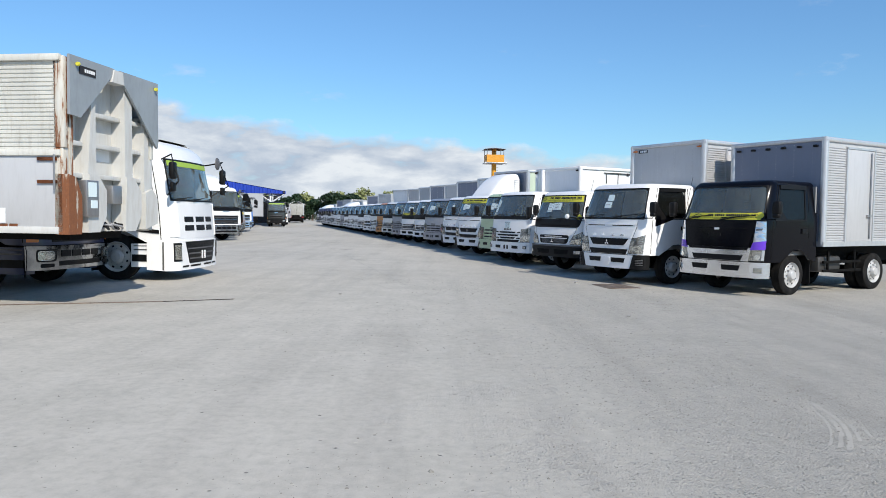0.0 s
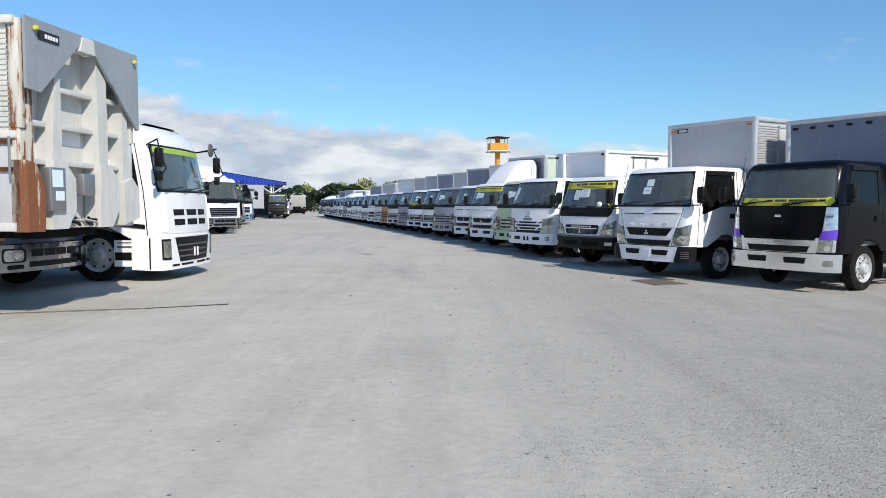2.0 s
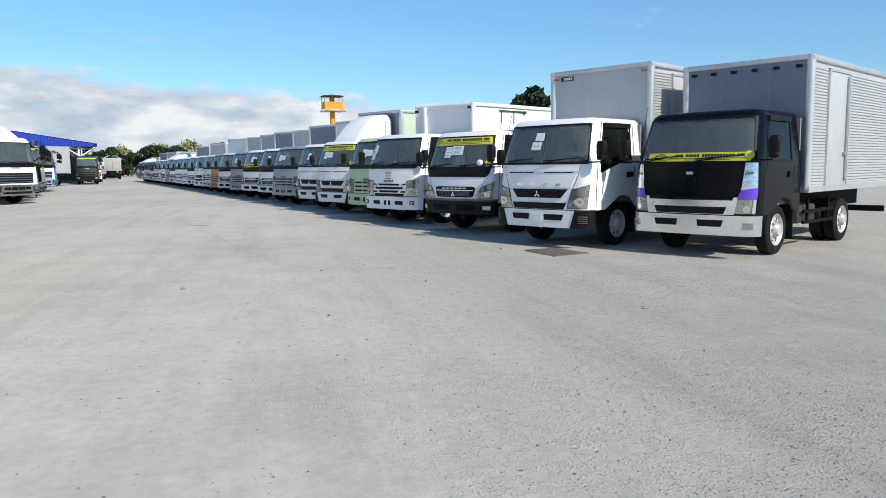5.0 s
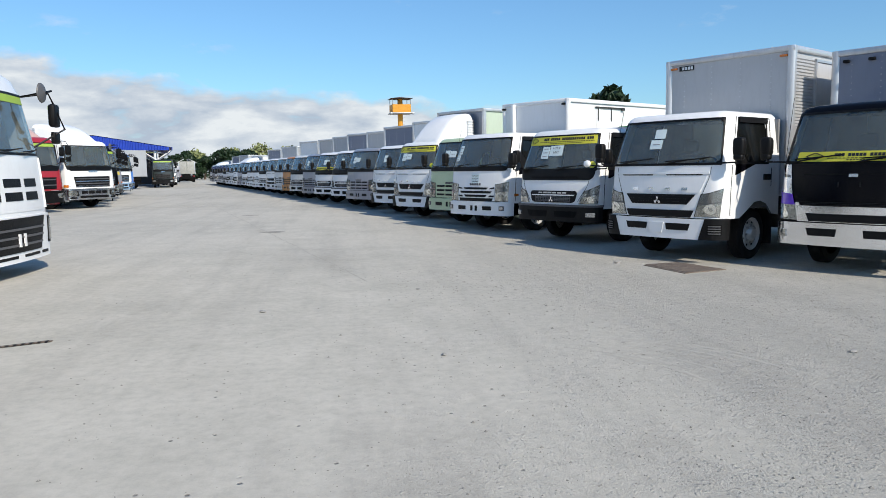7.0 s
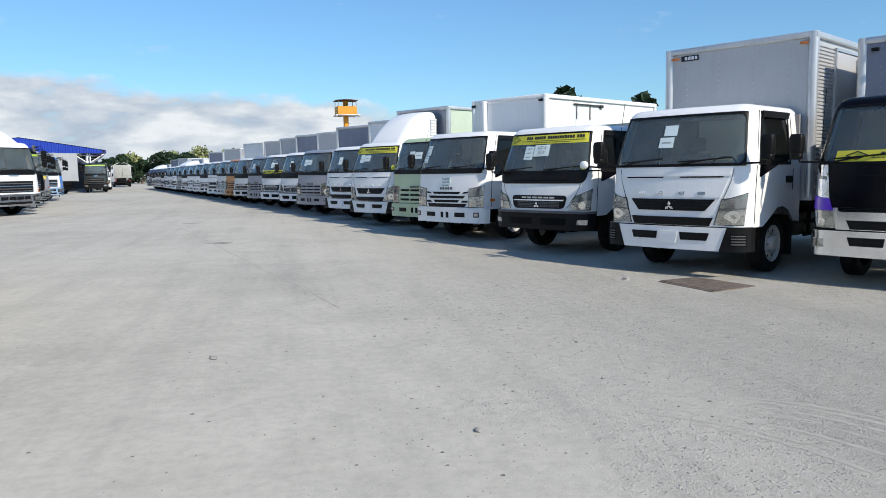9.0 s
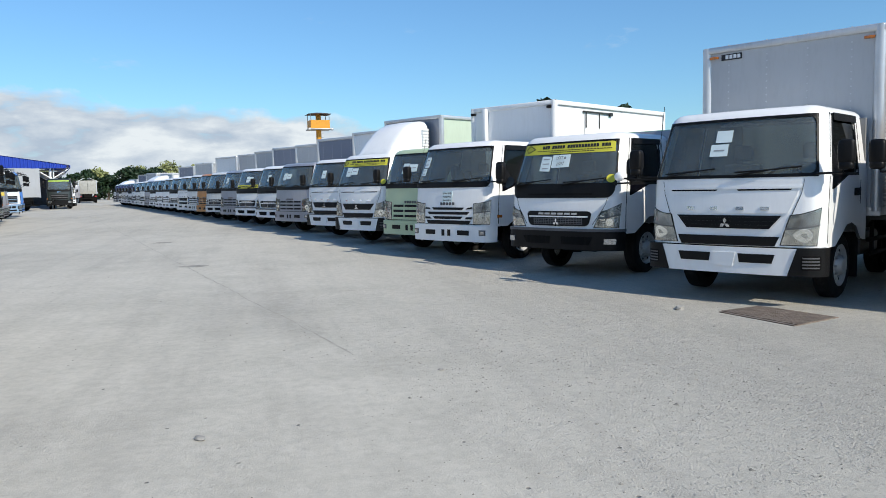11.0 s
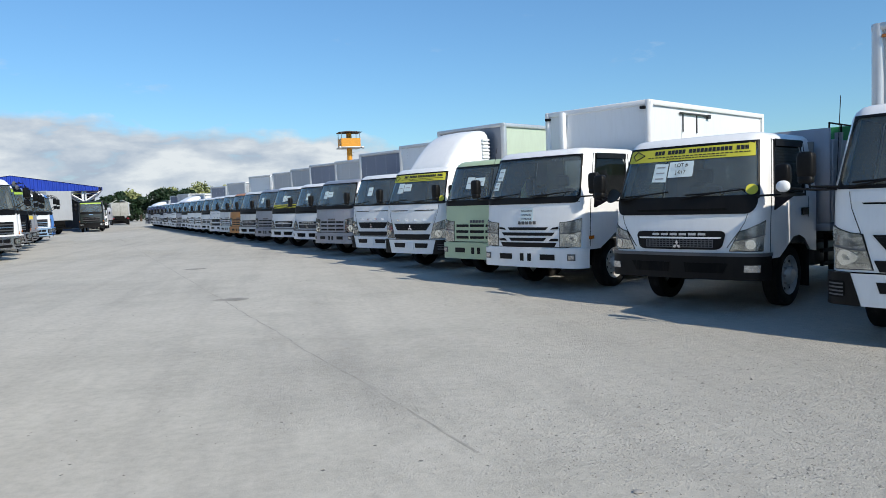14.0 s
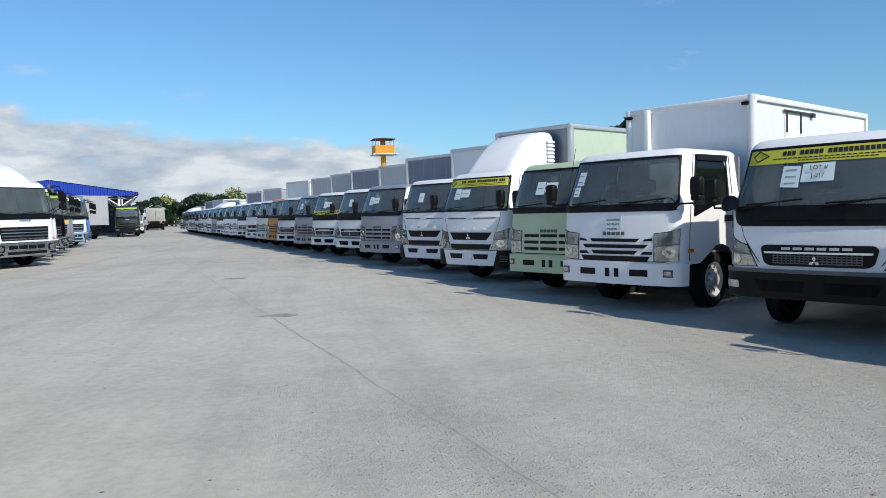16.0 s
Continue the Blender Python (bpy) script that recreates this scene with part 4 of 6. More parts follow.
def front_fuso(t, cab, colour, black_nose=False, corner_black=False, wrap=False, detail=2, bumper=None):
    """Flared headlamps, a slim winged grille over a wide intake, and a two-slot bumper."""
    A = 1.0
    bump = bumper or (CHROME if black_nose else colour)
    b = part("bumper", cab.patch(((-1.92, 0.36), (1.92, 0.36), (1.96, 0.66), (-1.96, 0.66)), 0.045, 0.10, 20, 3), bump, t, "chrome bumper with fog lamps" if black_nose else "white bumper with black inlets")
    for s in (-1, 1):
        part("bumper_slot", cab.patch(((s * 0.22, 0.49), (s * 0.66, 0.49), (s * 0.70, 0.59), (s * 0.20, 0.59)), 0.052, 0.02, 4, 1), PLASTIC, b)
    part("plate_holder", cab.patch(((-0.13, 0.44), (0.13, 0.44), (0.17, 0.60), (-0.17, 0.60)), 0.058, 0.02, 2, 1), bump, b)
    for s in (-1, 1):
        if corner_black:
            c = part("bumper_corner", cab.patch(((s * 0.86, 0.36), (s * 1.93, 0.36), (s * 1.97, 0.67), (s * 0.98, 0.67)), 0.055, 0.05, 8, 2), PLASTIC, b, "black plastic bumper corner")
            bm = bmesh.new()
            for k in range(4):
                cab.patch(rect(s * 1.12, s * 1.55, 0.45 + k * 0.035, 0.465 + k * 0.035), 0.062, 0.02, 3, 1, bm)
            part("fog_louvre", bm, GREYPLASTIC, c)
            part("fog_pocket", cab.rounded(min(s * 1.08, s * 1.60), max(s * 1.08, s * 1.60), 0.432, 0.59, 0.06, 0.03, 0.058, 0.012, 6), UNDER, c)
        else:
            f = part("fog_lamp", cab.patch(((s * 1.10, 0.46), (s * 1.50, 0.46), (s * 1.52, 0.56), (s * 1.12, 0.56)), 0.056, 0.02, 4, 2), LAMP, b)
            part("lens", cab.patch(((s * 1.10, 0.46), (s * 1.50, 0.46), (s * 1.52, 0.56), (s * 1.12, 0.56)), 0.062, 0.003, 4, 2), LENS, f)
    part("bumper_gap", cab.patch(rect(-1.95, 1.95, 0.655, 0.672), 0.012, 0.016, 20, 1), UNDER, t)
    part("lower_intake", cab.patch(((-0.68, 0.68), (0.68, 0.68), (0.74, 0.785), (-0.74, 0.785)), 0.014, 0.02, 8, 1), PLASTIC, t)
    if not black_nose:
        g = part("grille", cab.patch(((-0.60, 0.87), (0.60, 0.87), (0.76, 1.02), (-0.76, 1.02)), 0.010, 0.02, 10, 2), PLASTIC, t, "dark slatted grille under the nose")
        for k in range(3):
            z = 0.895 + k * 0.042
            part("grille_slat", cab.patch(((-0.62 - 0.04 * k, z), (0.62 + 0.04 * k, z), (0.64 + 0.04 * k, z + 0.018), (-0.64 - 0.04 * k, z + 0.018)), 0.018, 0.02, 10, 1), PLASTIC, g)
        part("emblem", emblem(cab, 0.925, 0.068, 0.035), CHROME, g)
    for s in (-1, 1):
        if wrap:
            cs = ((s * 0.88, 0.69), (s * 1.62, 0.69), (s * 1.66, 0.905), (s * 0.93, 0.895))
        else:
            cs = ((s * 0.76, 0.70), (s * 1.55, 0.70), (s * 1.68, 1.10), (s * 0.88, 1.02))
        headlight(t, cab, cs, split=not wrap)
        if wrap:
            part("lamp_wrap", cab.patch(((s * 0.93, 0.895), (s * 1.68, 0.905), (s * 1.70, 1.075), (s * 0.99, 1.04)), 0.022, 0.012, 6, 2), PURPLEP, t, "purple film over the upper headlamp")
            q = part("corner_garnish", cab.patch(((s * 0.99, 1.04), (s * 1.70, 1.075), (s * 1.62, 1.44), (s * 1.10, 1.44)), 0.016, 0.016, 6, 4), MOULDCHROME, t, "chrome corner garnish")
            part("garnish_slot", cab.patch(((s * 1.10, 1.26), (s * 1.42, 1.27), (s * 1.46, 1.31), (s * 1.13, 1.30)), 0.020, 0.010, 3, 1), DARKCHROME, q)
            part("lamp_edge", cab.patch(((s * 1.46, 0.70), (s * 1.62, 0.70), (s * 1.66, 0.895), (s * 1.52, 0.895)), 0.020, 0.010, 3, 2), CHROME, q)
    if black_nose:
        part("grille_surround", cab.patch(((-0.88, 0.665), (0.88, 0.665), (0.94, 0.93), (-0.94, 0.93)), 0.006, 0.012, 14, 3), CHROME, t, "chrome band round the lower intake")
        n = part("nose_cover", cab.patch(((-0.84, 0.885), (0.84, 0.885), (1.06, 1.42), (-1.06, 1.42)), 0.018, 0.02, 14, 4), BLACKP, t, "glossy black nose panel")
        part("nose_lip", cab.patch(((-0.90, 0.955), (0.90, 0.955), (0.92, 0.985), (-0.92, 0.985)), 0.034, 0.02, 12, 1), BLACKP, n)
        for x in (-0.24, 0.10):
            part("nose_rib", cab.patch(rect(x, x + 0.02, 1.14, 1.20), 0.024, 0.01, 1, 1), PLASTIC, n)
        part("nose_seam", cab.patch(rect(-0.8, 0.8, 1.30, 1.31), 0.02, 0.006, 8, 1), UNDER, n)
        part("nose_badge", cab.patch(rect(-0.07, 0.07, 1.27, 1.31), 0.026, 0.01, 1, 1), CHROME, n)
        bm = bmesh.new()
        for k in range(3):
            cab.patch(((-0.78 - 0.02 * k, 0.895 + k * 0.018), (0.78 + 0.02 * k, 0.895 + k * 0.018), (0.79 + 0.02 * k, 0.902 + k * 0.018), (-0.79 - 0.02 * k, 0.902 + k * 0.018)), 0.026, 0.014, 10, 1, bm)
        part("nose_slats", bm, PLASTIC, n)
    else:
        letter_parts(cab, [(-0.60, -0.48), (-0.24, -0.13), (0.14, 0.25), (0.48, 0.60)], 1.10, 0.04, 0.018, material=CHROME, parent=t)
        bm = bmesh.new()
        for s in (-1, 1):
            cab.patch(((s * 0.885, 1.03), (s * 0.893, 1.03), (s * 1.075, 1.42), (s * 1.067, 1.42)), 0.003, 0.008, 1, 5, bm)
        part("bonnet_seam", bm, UNDER, t)
        part("nose_panel", cab.patch(((-0.84, 1.045), (0.84, 1.045), (1.03, 1.425), (-1.03, 1.425)), 0.008, 0.010, 14, 4), colour, t, "raised nose panel")
        part("nose_ledge", cab.patch(((-1.0, 1.32), (1.0, 1.32), (1.02, 1.35), (-1.02, 1.35)), 0.016, 0.010, 14, 1), colour, t)
        for s in (-1, 1):
            part("nose_slit", cab.patch(((s * 0.16, 1.300), (s * 0.86, 1.300), (s * 0.88, 1.316), (s * 0.14, 1.316)), 0.013, 0.008, 6, 1), UNDER, t)


def front_canter(t, cab, colour, bumper=PLASTIC, detail=2):
    """A tall nose with a framed mesh grille, slanted lamps and a deep dark bumper."""
    b = part("bumper", cab.patch(((-1.92, 0.42), (1.92, 0.42), (1.97, 0.72), (-1.97, 0.72)), 0.05, 0.11, 20, 3), bumper, t, "deep black bumper with fog lamps")
    for s in (-1, 1):
        part("bumper_slot", cab.patch(((s * 0.14, 0.50), (s * 0.72, 0.50), (s * 0.80, 0.62), (s * 0.12, 0.62)), 0.056, 0.02, 4, 1), UNDER, b)
    part("bumper_lip", cab.patch(((-1.97, 0.70), (1.97, 0.70), (1.98, 0.74), (-1.98, 0.74)), 0.058, 0.03, 20, 1), GREYPLASTIC, b)
    for s in (-1, 1):
        f = part("fog_lamp", cab.patch(((s * 1.06, 0.52), (s * 1.50, 0.52), (s * 1.52, 0.60), (s * 1.08, 0.60)), 0.064, 0.03, 4, 2), LAMP, b, "yellowed fog lamp")
        headlight(t, cab, ((s * 0.80, 0.765), (s * 1.70, 0.765), (s * 1.80, 1.11), (s * 0.95, 0.99)))
    g = part("grille", cab.rounded(-0.68, 0.68, 0.775, 1.0, 0.10, 0.06, 0.012, 0.02, 12, flare=0.07), PLASTIC, t, "black mesh grille with a bright bar")
    part("grille_bar", cab.patch(((-0.67, 0.908), (0.67, 0.908), (0.68, 0.928), (-0.68, 0.928)), 0.026, 0.02, 8, 1), colour, g)
    letter_parts(cab, letters(6, -0.46, 0.46, 0.25), 0.962, 0.028, 0.022, material=RIM, parent=g)
    bm = bmesh.new()
    for k in range(4):
        cab.patch(rect(-0.56, 0.56, 0.80 + k * 0.026, 0.811 + k * 0.026), 0.020, 0.014, 6, 1, bm)
    for k in range(20):
        u = -0.55 + k * 0.058
        cab.patch(rect(u - 0.006, u + 0.006, 0.80, 0.90), 0.018, 0.012, 1, 1, bm)
    part("grille_mesh", bm, GREYPLASTIC, g)
    part("emblem", emblem(cab, 0.83, 0.06, 0.045), CHROME, g)
    part("screen_mask", cab.rounded(-1.46, 1.46, cab.belt - 0.20, cab.belt + 0.02, 0.42, 0.17, 0.009, 0.012, 18, top=False), PLASTIC, t, "black panel under the windscreen with rounded ends")
    part("cowl_vent", cab.rounded(-0.75, 0.75, cab.belt - 0.155, cab.belt - 0.13, 0.03, 0.012, 0.014, 0.01, 8), UNDER, t)
    bm = bmesh.new()
    for s in (-1, 1):
        cab.patch(((s * 0.755, 0.80), (s * 0.767, 0.80), (s * 1.12, 1.20), (s * 1.108, 1.20)), 0.003, 0.008, 1, 4, bm)
    part("bonnet_seam", bm, UNDER, t)


def front_isuzu(t, cab, colour, bumper=None, new_face=False, lamp_u=0.80, detail=2):
    """A flat nose with slot grilles and upright lamps; the newer face has bright slats."""
    b = part("bumper", cab.patch(((-1.92, 0.38), (1.92, 0.38), (1.96, 0.68), (-1.96, 0.68)), 0.045, 0.10, 20, 3), bumper or colour, t, "painted bumper with small inlets")
    for s in (-1, 1):
        part("bumper_slot", cab.patch(rect(s * 0.36, s * 0.70, 0.50, 0.59), 0.052, 0.02, 3, 1), PLASTIC, b)
        part("bumper_slot", cab.patch(rect(s * 0.05, s * 0.14, 0.48, 0.60), 0.052, 0.02, 1, 1), PLASTIC, b)
    for s in (-1, 1):
        f = part("fog_lamp", cab.patch(rect(s * 0.98, s * 1.32, 0.50, 0.60), 0.054, 0.02, 3, 2), GREYPLASTIC, b)
        part("lens", cab.patch(rect(s * 1.04, s * 1.26, 0.52, 0.58), 0.060, 0.008, 2, 1), LAMP, f)
        headlight(t, cab, ((s * lamp_u, 0.71), (s * 1.56, 0.71), (s * 1.62, 1.14), (s * lamp_u, 1.08)))
    bm = bmesh.new()
    if new_face:
        for z, h, u in ((0.70, 0.07, 0.66), (0.795, 0.05, 0.42), (0.88, 0.05, 0.62), (0.968, 0.045, 0.46)):
            cab.patch(((-u, z), (u, z), (u + 0.06, z + h), (-u - 0.06, z + h)), 0.008, 0.014, 8, 1, bm)
        for s in (-1, 1):
            cab.patch(((s * 0.54, 0.795), (s * 0.76, 0.795), (s * 0.76, 0.835), (s * 0.60, 0.835)), 0.008, 0.014, 3, 1, bm)
            cab.patch(((s * 0.58, 0.975), (s * 0.76, 0.985), (s * 0.76, 1.02), (s * 0.62, 1.005)), 0.008, 0.014, 3, 1, bm)
    else:
        for z in (0.76, 0.87, 0.98):
            for a, c in ((-0.70, -0.28), (-0.22, 0.22), (0.28, 0.70)):
                cab.patch(rect(a, c, z, z + 0.05), 0.008, 0.014, 3, 1, bm)
    part("grille", bm, PLASTIC, t, "black slot grille in the painted nose")
    part("screen_mask", cab.rounded(-1.47, 1.47, cab.belt - 0.085, cab.belt + 0.02, 0.25, 0.08, 0.009, 0.012, 18, top=False), PLASTIC, t, "black panel under the windscreen with rounded ends")
    letter_parts(cab, letters(5, -0.24, 0.24, 0.3), 1.085, 0.05, 0.014, material=GREYPLASTIC, parent=t)
    bm = bmesh.new()
    cab.patch(rect(-1.0, 1.0, 0.695, 0.705), 0.004, 0.01, 8, 1, bm)
    cab.patch(((-1.5, cab.belt - 0.075), (1.5, cab.belt - 0.075), (1.5, cab.belt - 0.068), (-1.5, cab.belt - 0.068)), 0.003, 0.008, 12, 1, bm)
    part("bonnet_seam", bm, UNDER, t)


FACE = -58.5


def light_lorry(name, label, place, style, colour, body, turn=FACE, w=1.0, top=2.24, belt=1.47, glass_top=2.12, long=6.4, body_top=3.30, body_w=1.1, body_low=1.0,
                options=(), body_start=1.95, rim=RIM, body_opts=None, wheel_r=0.39, rake=0.34):
    t = new("truck")
    cab = Cab(w=w, top=top, belt=belt, glass_top=glass_top, rake=rake)
    screen = 1.5
    o = options
    cab_common(t, cab, colour, screen, detail=1)
    if style == "fuso":
        front_fuso(t, cab, colour, "black_nose" in o, "black_corners" in o, "wrap" in o)
    elif style == "canter":
        front_canter(t, cab, colour, bumper=colour if "painted_bumper" in o else PLASTIC)
    else:
        front_isuzu(t, cab, colour, new_face="new_face" in o)
    for u, reach in ((-1.05, 0.85), (0.05, 0.95)):
        wiper(t, cab, u, belt + 0.012, reach, 0.075)
    for s in (-1, 1):
        mirror_arm(t, cab, s, belt + 0.03, 0.22, (0.165, 0.255), 0.05, PLASTIC)
    if "front_mirror" in o:
        part("front_mirror", disc_patch(cab, -1.3, belt + 0.06, 0.09, 0.16), PLASTIC, t)
    if style == "isuzu":
        side_marker(t, cab)
    if "aerial" in o:
        a = cab.at(-1.62, belt + 0.05, 0.01)
        part("aerial", tube([a, a + Vector((-0.06, 0.30, 0.85))], 0.004, 5), PLASTIC, t)
    if "long_mirror" in o:
        a = cab.at(-1.45, belt - 0.02, 0.02)
        m = new("front_mirror")
        m.parent = t
        tip = Vector((-cab.w - 0.39, a.y - 0.10, belt + 0.005))
        part("mirror_arm", tube([a, a + Vector((-0.15, -0.10, 0.0)), tip], 0.012, 7), PLASTIC, m)
        part("mirror_housing", pod(tip + Vector((0, -0.03, 0.02)), (0.068, 0.042, 0.058), 2.2), WHITE, m, "white oval blind-spot mirror")
    chassis(t, cab, long, wheel_r)
    if "banner_top" in o:
        banner(t, cab, glass_top - 0.17, glass_top - 0.005, -1.36, 1.36)
    if "banner_low" in o:
        banner(t, cab, belt + 0.0, belt + 0.13, -0.95, 1.30, off=0.018)
    if "dot" in o:
        part("yellow_sticker", disc_patch(cab, 1.24, belt + 0.085, 0.062, 0.022), BANNER, t, "round yellow sticker")
    opts = dict(body_opts or {})
    if body == "van":
        van_body(t, body_w, body_start, long, body_low, body_top, **opts)
    elif body == "flat":
        drop_sides(t, body_w, body_start, long, body_low, opts.get("skin", SILVER), opts.get("net", False))
    if "deflector" in o:
        roof_deflector(t, cab, body_top - 0.12, WHITE)
    t.matrix_world = pose(place[0], place[1], 0, 0, 0, turn)
    tagged(t, label, "truck", "trucks parked in a row")
    t.name = name
    return t, cab


def side_of_row(x, y, half=1.0, turn=FACE):
    """Front middle of a lorry from the place of its corner in the row."""
    a = radians(turn)
    return (x + half * math.cos(a), y + half * math.sin(a))

# ---- the yard ----
def grid_ground():
    bm = bmesh.new()
    xs = [-3000, -300, -60, -20, 0, 20, 60, 300, 3000]
    ys = [-3000, -300, -30, 0, 15, 30, 60, 120, 400, 3000]
    vs = [[bm.verts.new((x, y, 0)) for y in ys] for x in xs]
    for i in range(len(xs) - 1):
        for j in range(len(ys) - 1):
            bm.faces.new((vs[i][j], vs[i + 1][j], vs[i + 1][j + 1], vs[i][j + 1]))
    g = mesh_object("ground", bm, CONCRETE, smooth=0)
    tagged(g, "dusty pale concrete yard with worn gravelly patches", "ground", kind="structure")


grid_ground()

# ---- row of light lorries ----
# the blue-grey van front carries its shade in the colour; the sides stay pale
light_lorry("truck", "black cab-over box truck with chrome bumper and purple lamp film", (5.42, 14.6), "fuso", BLACKP, "van",
            options=("black_nose", "wrap", "banner_low", "dot", "near", "aerial"), body_top=3.13, body_start=1.82, body_opts=dict(skin=ALU, front=ALUBLUE, lamps=6, markers=False, plates=False, seams=5))
t2, c2 = light_lorry("truck", "white cab-over box truck with black bumper corners", (3.72, 16.65), "fuso", WHITE, "van",
                     options=("black_corners", "near", "aerial", "long_mirror"), body_top=3.26, body_w=1.13, body_start=1.82)
paper(t2, c2, -0.28, -0.02, 1.86, 2.00, marks=0)
paper(t2, c2, -0.34, -0.06, 1.70, 1.84, marks=1)
t3, c3 = light_lorry("truck", "white flatbed truck with black bumper and yellow banner", (2.95, 19.75), "canter", WHITE, "flat",
                     options=("banner_top", "dot", "near", "front_mirror"), body_opts=dict(skin=SILVER, net=True), belt=1.40, glass_top=2.05, top=2.17)
FRONT = Matrix.Rotation(radians(90), 4, "X")
paper(t3, c3, -0.56, -0.30, 1.62, 1.85, -0.01, marks=3)
paper(t3, c3, -0.28, 0.16, 1.665, 1.86, 0.005, marks=0)
for k, words in enumerate(("LOT #", "J-017")):
    q = c3.at(-0.05, 1.815 - 0.085 * k, 0.018)
    writing(words, q, FRONT @ Matrix.Rotation(radians(-18), 4, "X"), 0.066, INK, t3)
t4, c4 = light_lorry("truck", "white box truck with slatted bright grille and paper notice", (1.97, 22.7), "isuzu", WHITE, "van",
            options=("new_face", "near", "aerial"), body_top=3.05, body_opts=dict(skin=WHITEBOX, rail=WHITEBOX, ribs=False, seams=0, plates=False, markers=False, door=False))
paper(t4, c4, -1.05, -0.85, 1.78, 1.98, marks=2)
paper(t4, c4, -1.10, -0.90, 1.62, 1.76, marks=2)
notice = part("paper_notice", c4.patch(rect(-0.16, 0.16, 1.10, 1.32), 0.014, 0.006, 2, 1), PAPER, t4, "white printed paper notice")
for k, words in enumerate(("REGISTERED", "NO PLATE", "AVAILABLE")):
    writing(words, c4.at(0, 1.275 - 0.065 * k, 0.022), FRONT, 0.042, INK, notice)
bm = box(1.085, 1.115, 2.95, 4.05, 2.865, 2.895, 0.004)
add_box(bm, 1.085, 1.125, 3.95, 4.05, 2.83, 2.90)
part("door_track", bm, DARKSTEEL, t4, "dark sliding rail over the side door")
door = part("side_door", box(1.072, 1.086, 3.02, 3.62, 1.08, 2.83, 0.006), WHITEBOX, t4, "white side door")
for y in (3.05, 3.55):
    part("lock_bar", tube([(1.10, y, 2.86), (1.10, y, 2.55)], 0.012, 6), DARKSTEEL, door)
part("marker_lamp", box(0.93, 1.03, 1.90, 1.96, 2.90, 2.95, 0.01), PLASTIC, t4)
part("marker_lamp", box(-1.07, -0.97, 1.90, 1.96, 2.90, 2.95, 0.01), PLASTIC, t4)
part("fairing_post", box(-0.72, -0.62, 1.86, 1.97, 2.2, 3.02, 0.02), WHITEBOX, t4)
ROW = [
    ("pale green box truck with black slot grille", 1.16, 25.6, "isuzu", GREENP, "flat", GREENP, 3.35, ()),
    ("white box truck with roof deflector and yellow banner", 0.39, 28.4, "fuso", WHITE, "van", GREENBOX, 3.22, ("deflector", "banner_top", "dot", "black_corners")),
    ("white cab-over box truck with winged grille", -0.15, 31.2, "fuso", WHITE, "van", WHITEBOX, 3.1, ("black_corners",)),
    ("silver grey box truck with slot grille", -1.0, 34.2, "isuzu", SILVER, "van", ALUBLUE, 3.1, ()),
    ("white box truck with dark nose panel", -1.6, 36.9, "canter", WHITE, "van", ALU, 3.05, ("painted_bumper",)),
    ("white box truck with yellow dash sheet", -2.4, 39.8, "canter", WHITE, "van", ALUBLUE, 3.1, ("painted_bumper", "banner_low")),
    ("silver grey box truck with paper notice", -3.1, 42.6, "isuzu", SILVER, "van", ALU, 3.1, ()),
    ("white box truck with dark windscreen", -3.9, 45.7, "canter", CREAM, "van", ALU, 3.1, ("painted_bumper",)),
    ("orange light truck with white bumper", -4.5, 48.2, "isuzu", ORANGE, "flat", WHITE, 3.1, ()),
    ("white light truck with silver body", -5.2, 51.0, "isuzu", CREAM, "van", WHITEBOX, 3.2, ()),
]
FAR = [
    ("white light truck with winged grille and flat bed", "fuso", WHITE, "flat", SILVER, 3.1, ()),
    ("white light truck with grey van body", "canter", WHITE, "van", ALU, 3.1, ("painted_bumper",)),
    ("white light truck with slot grille and flat bed", "isuzu", WHITE, "flat", SILVER, 3.1, ()),
    ("white light truck with dark van body", "isuzu", WHITE, "van", ALUBLUE, 3.1, ()),
    ("white light truck with drop sides far down the row", "canter", WHITE, "flat", SILVER, 3.1, ("painted_bumper",)),
    ("silver light truck with a flat bed", "isuzu", SILVER, "flat", SILVER, 2.9, ()),
    ("white light truck with roof deflector and white body", "fuso", WHITE, "van", WHITEBOX, 2.8, ("deflector",)),
    ("white light truck with a white body", "isuzu", WHITE, "van", WHITEBOX, 2.7, ()),
]
for k in range(15):
    label, style, colour, body, skin, high, opts = FAR[k % len(FAR)]
    y = 54.2 + 3.1 * k
    ROW.append((label, -5.2 - 0.2511 * (y - 51.0), y, style, colour, body, skin, high, opts))
for label, x, y, style, colour, body, skin, high, opts in ROW:
    px, py = side_of_row(x, y)
    t, c = light_lorry("truck", label, (px, py), style, colour, body, options=opts, body_top=high,
                       body_opts=dict(skin=skin, ribs=skin in (ALU, ALUBLUE), plates=False, door=False, markers=False, front=GREYISH if skin is GREENBOX else None))
    if y < 45:
        r = random.Random(int(y * 10))
        u = r.uniform(-0.8, -0.2)
        paper(t, c, u, u + 0.26, 1.70, 1.92, marks=1)
        if r.random() < 0.6:
            paper(t, c, u + 0.28, u + 0.62, 1.74, 1.90, marks=1)

# ---- heavy lorries on the other side ----


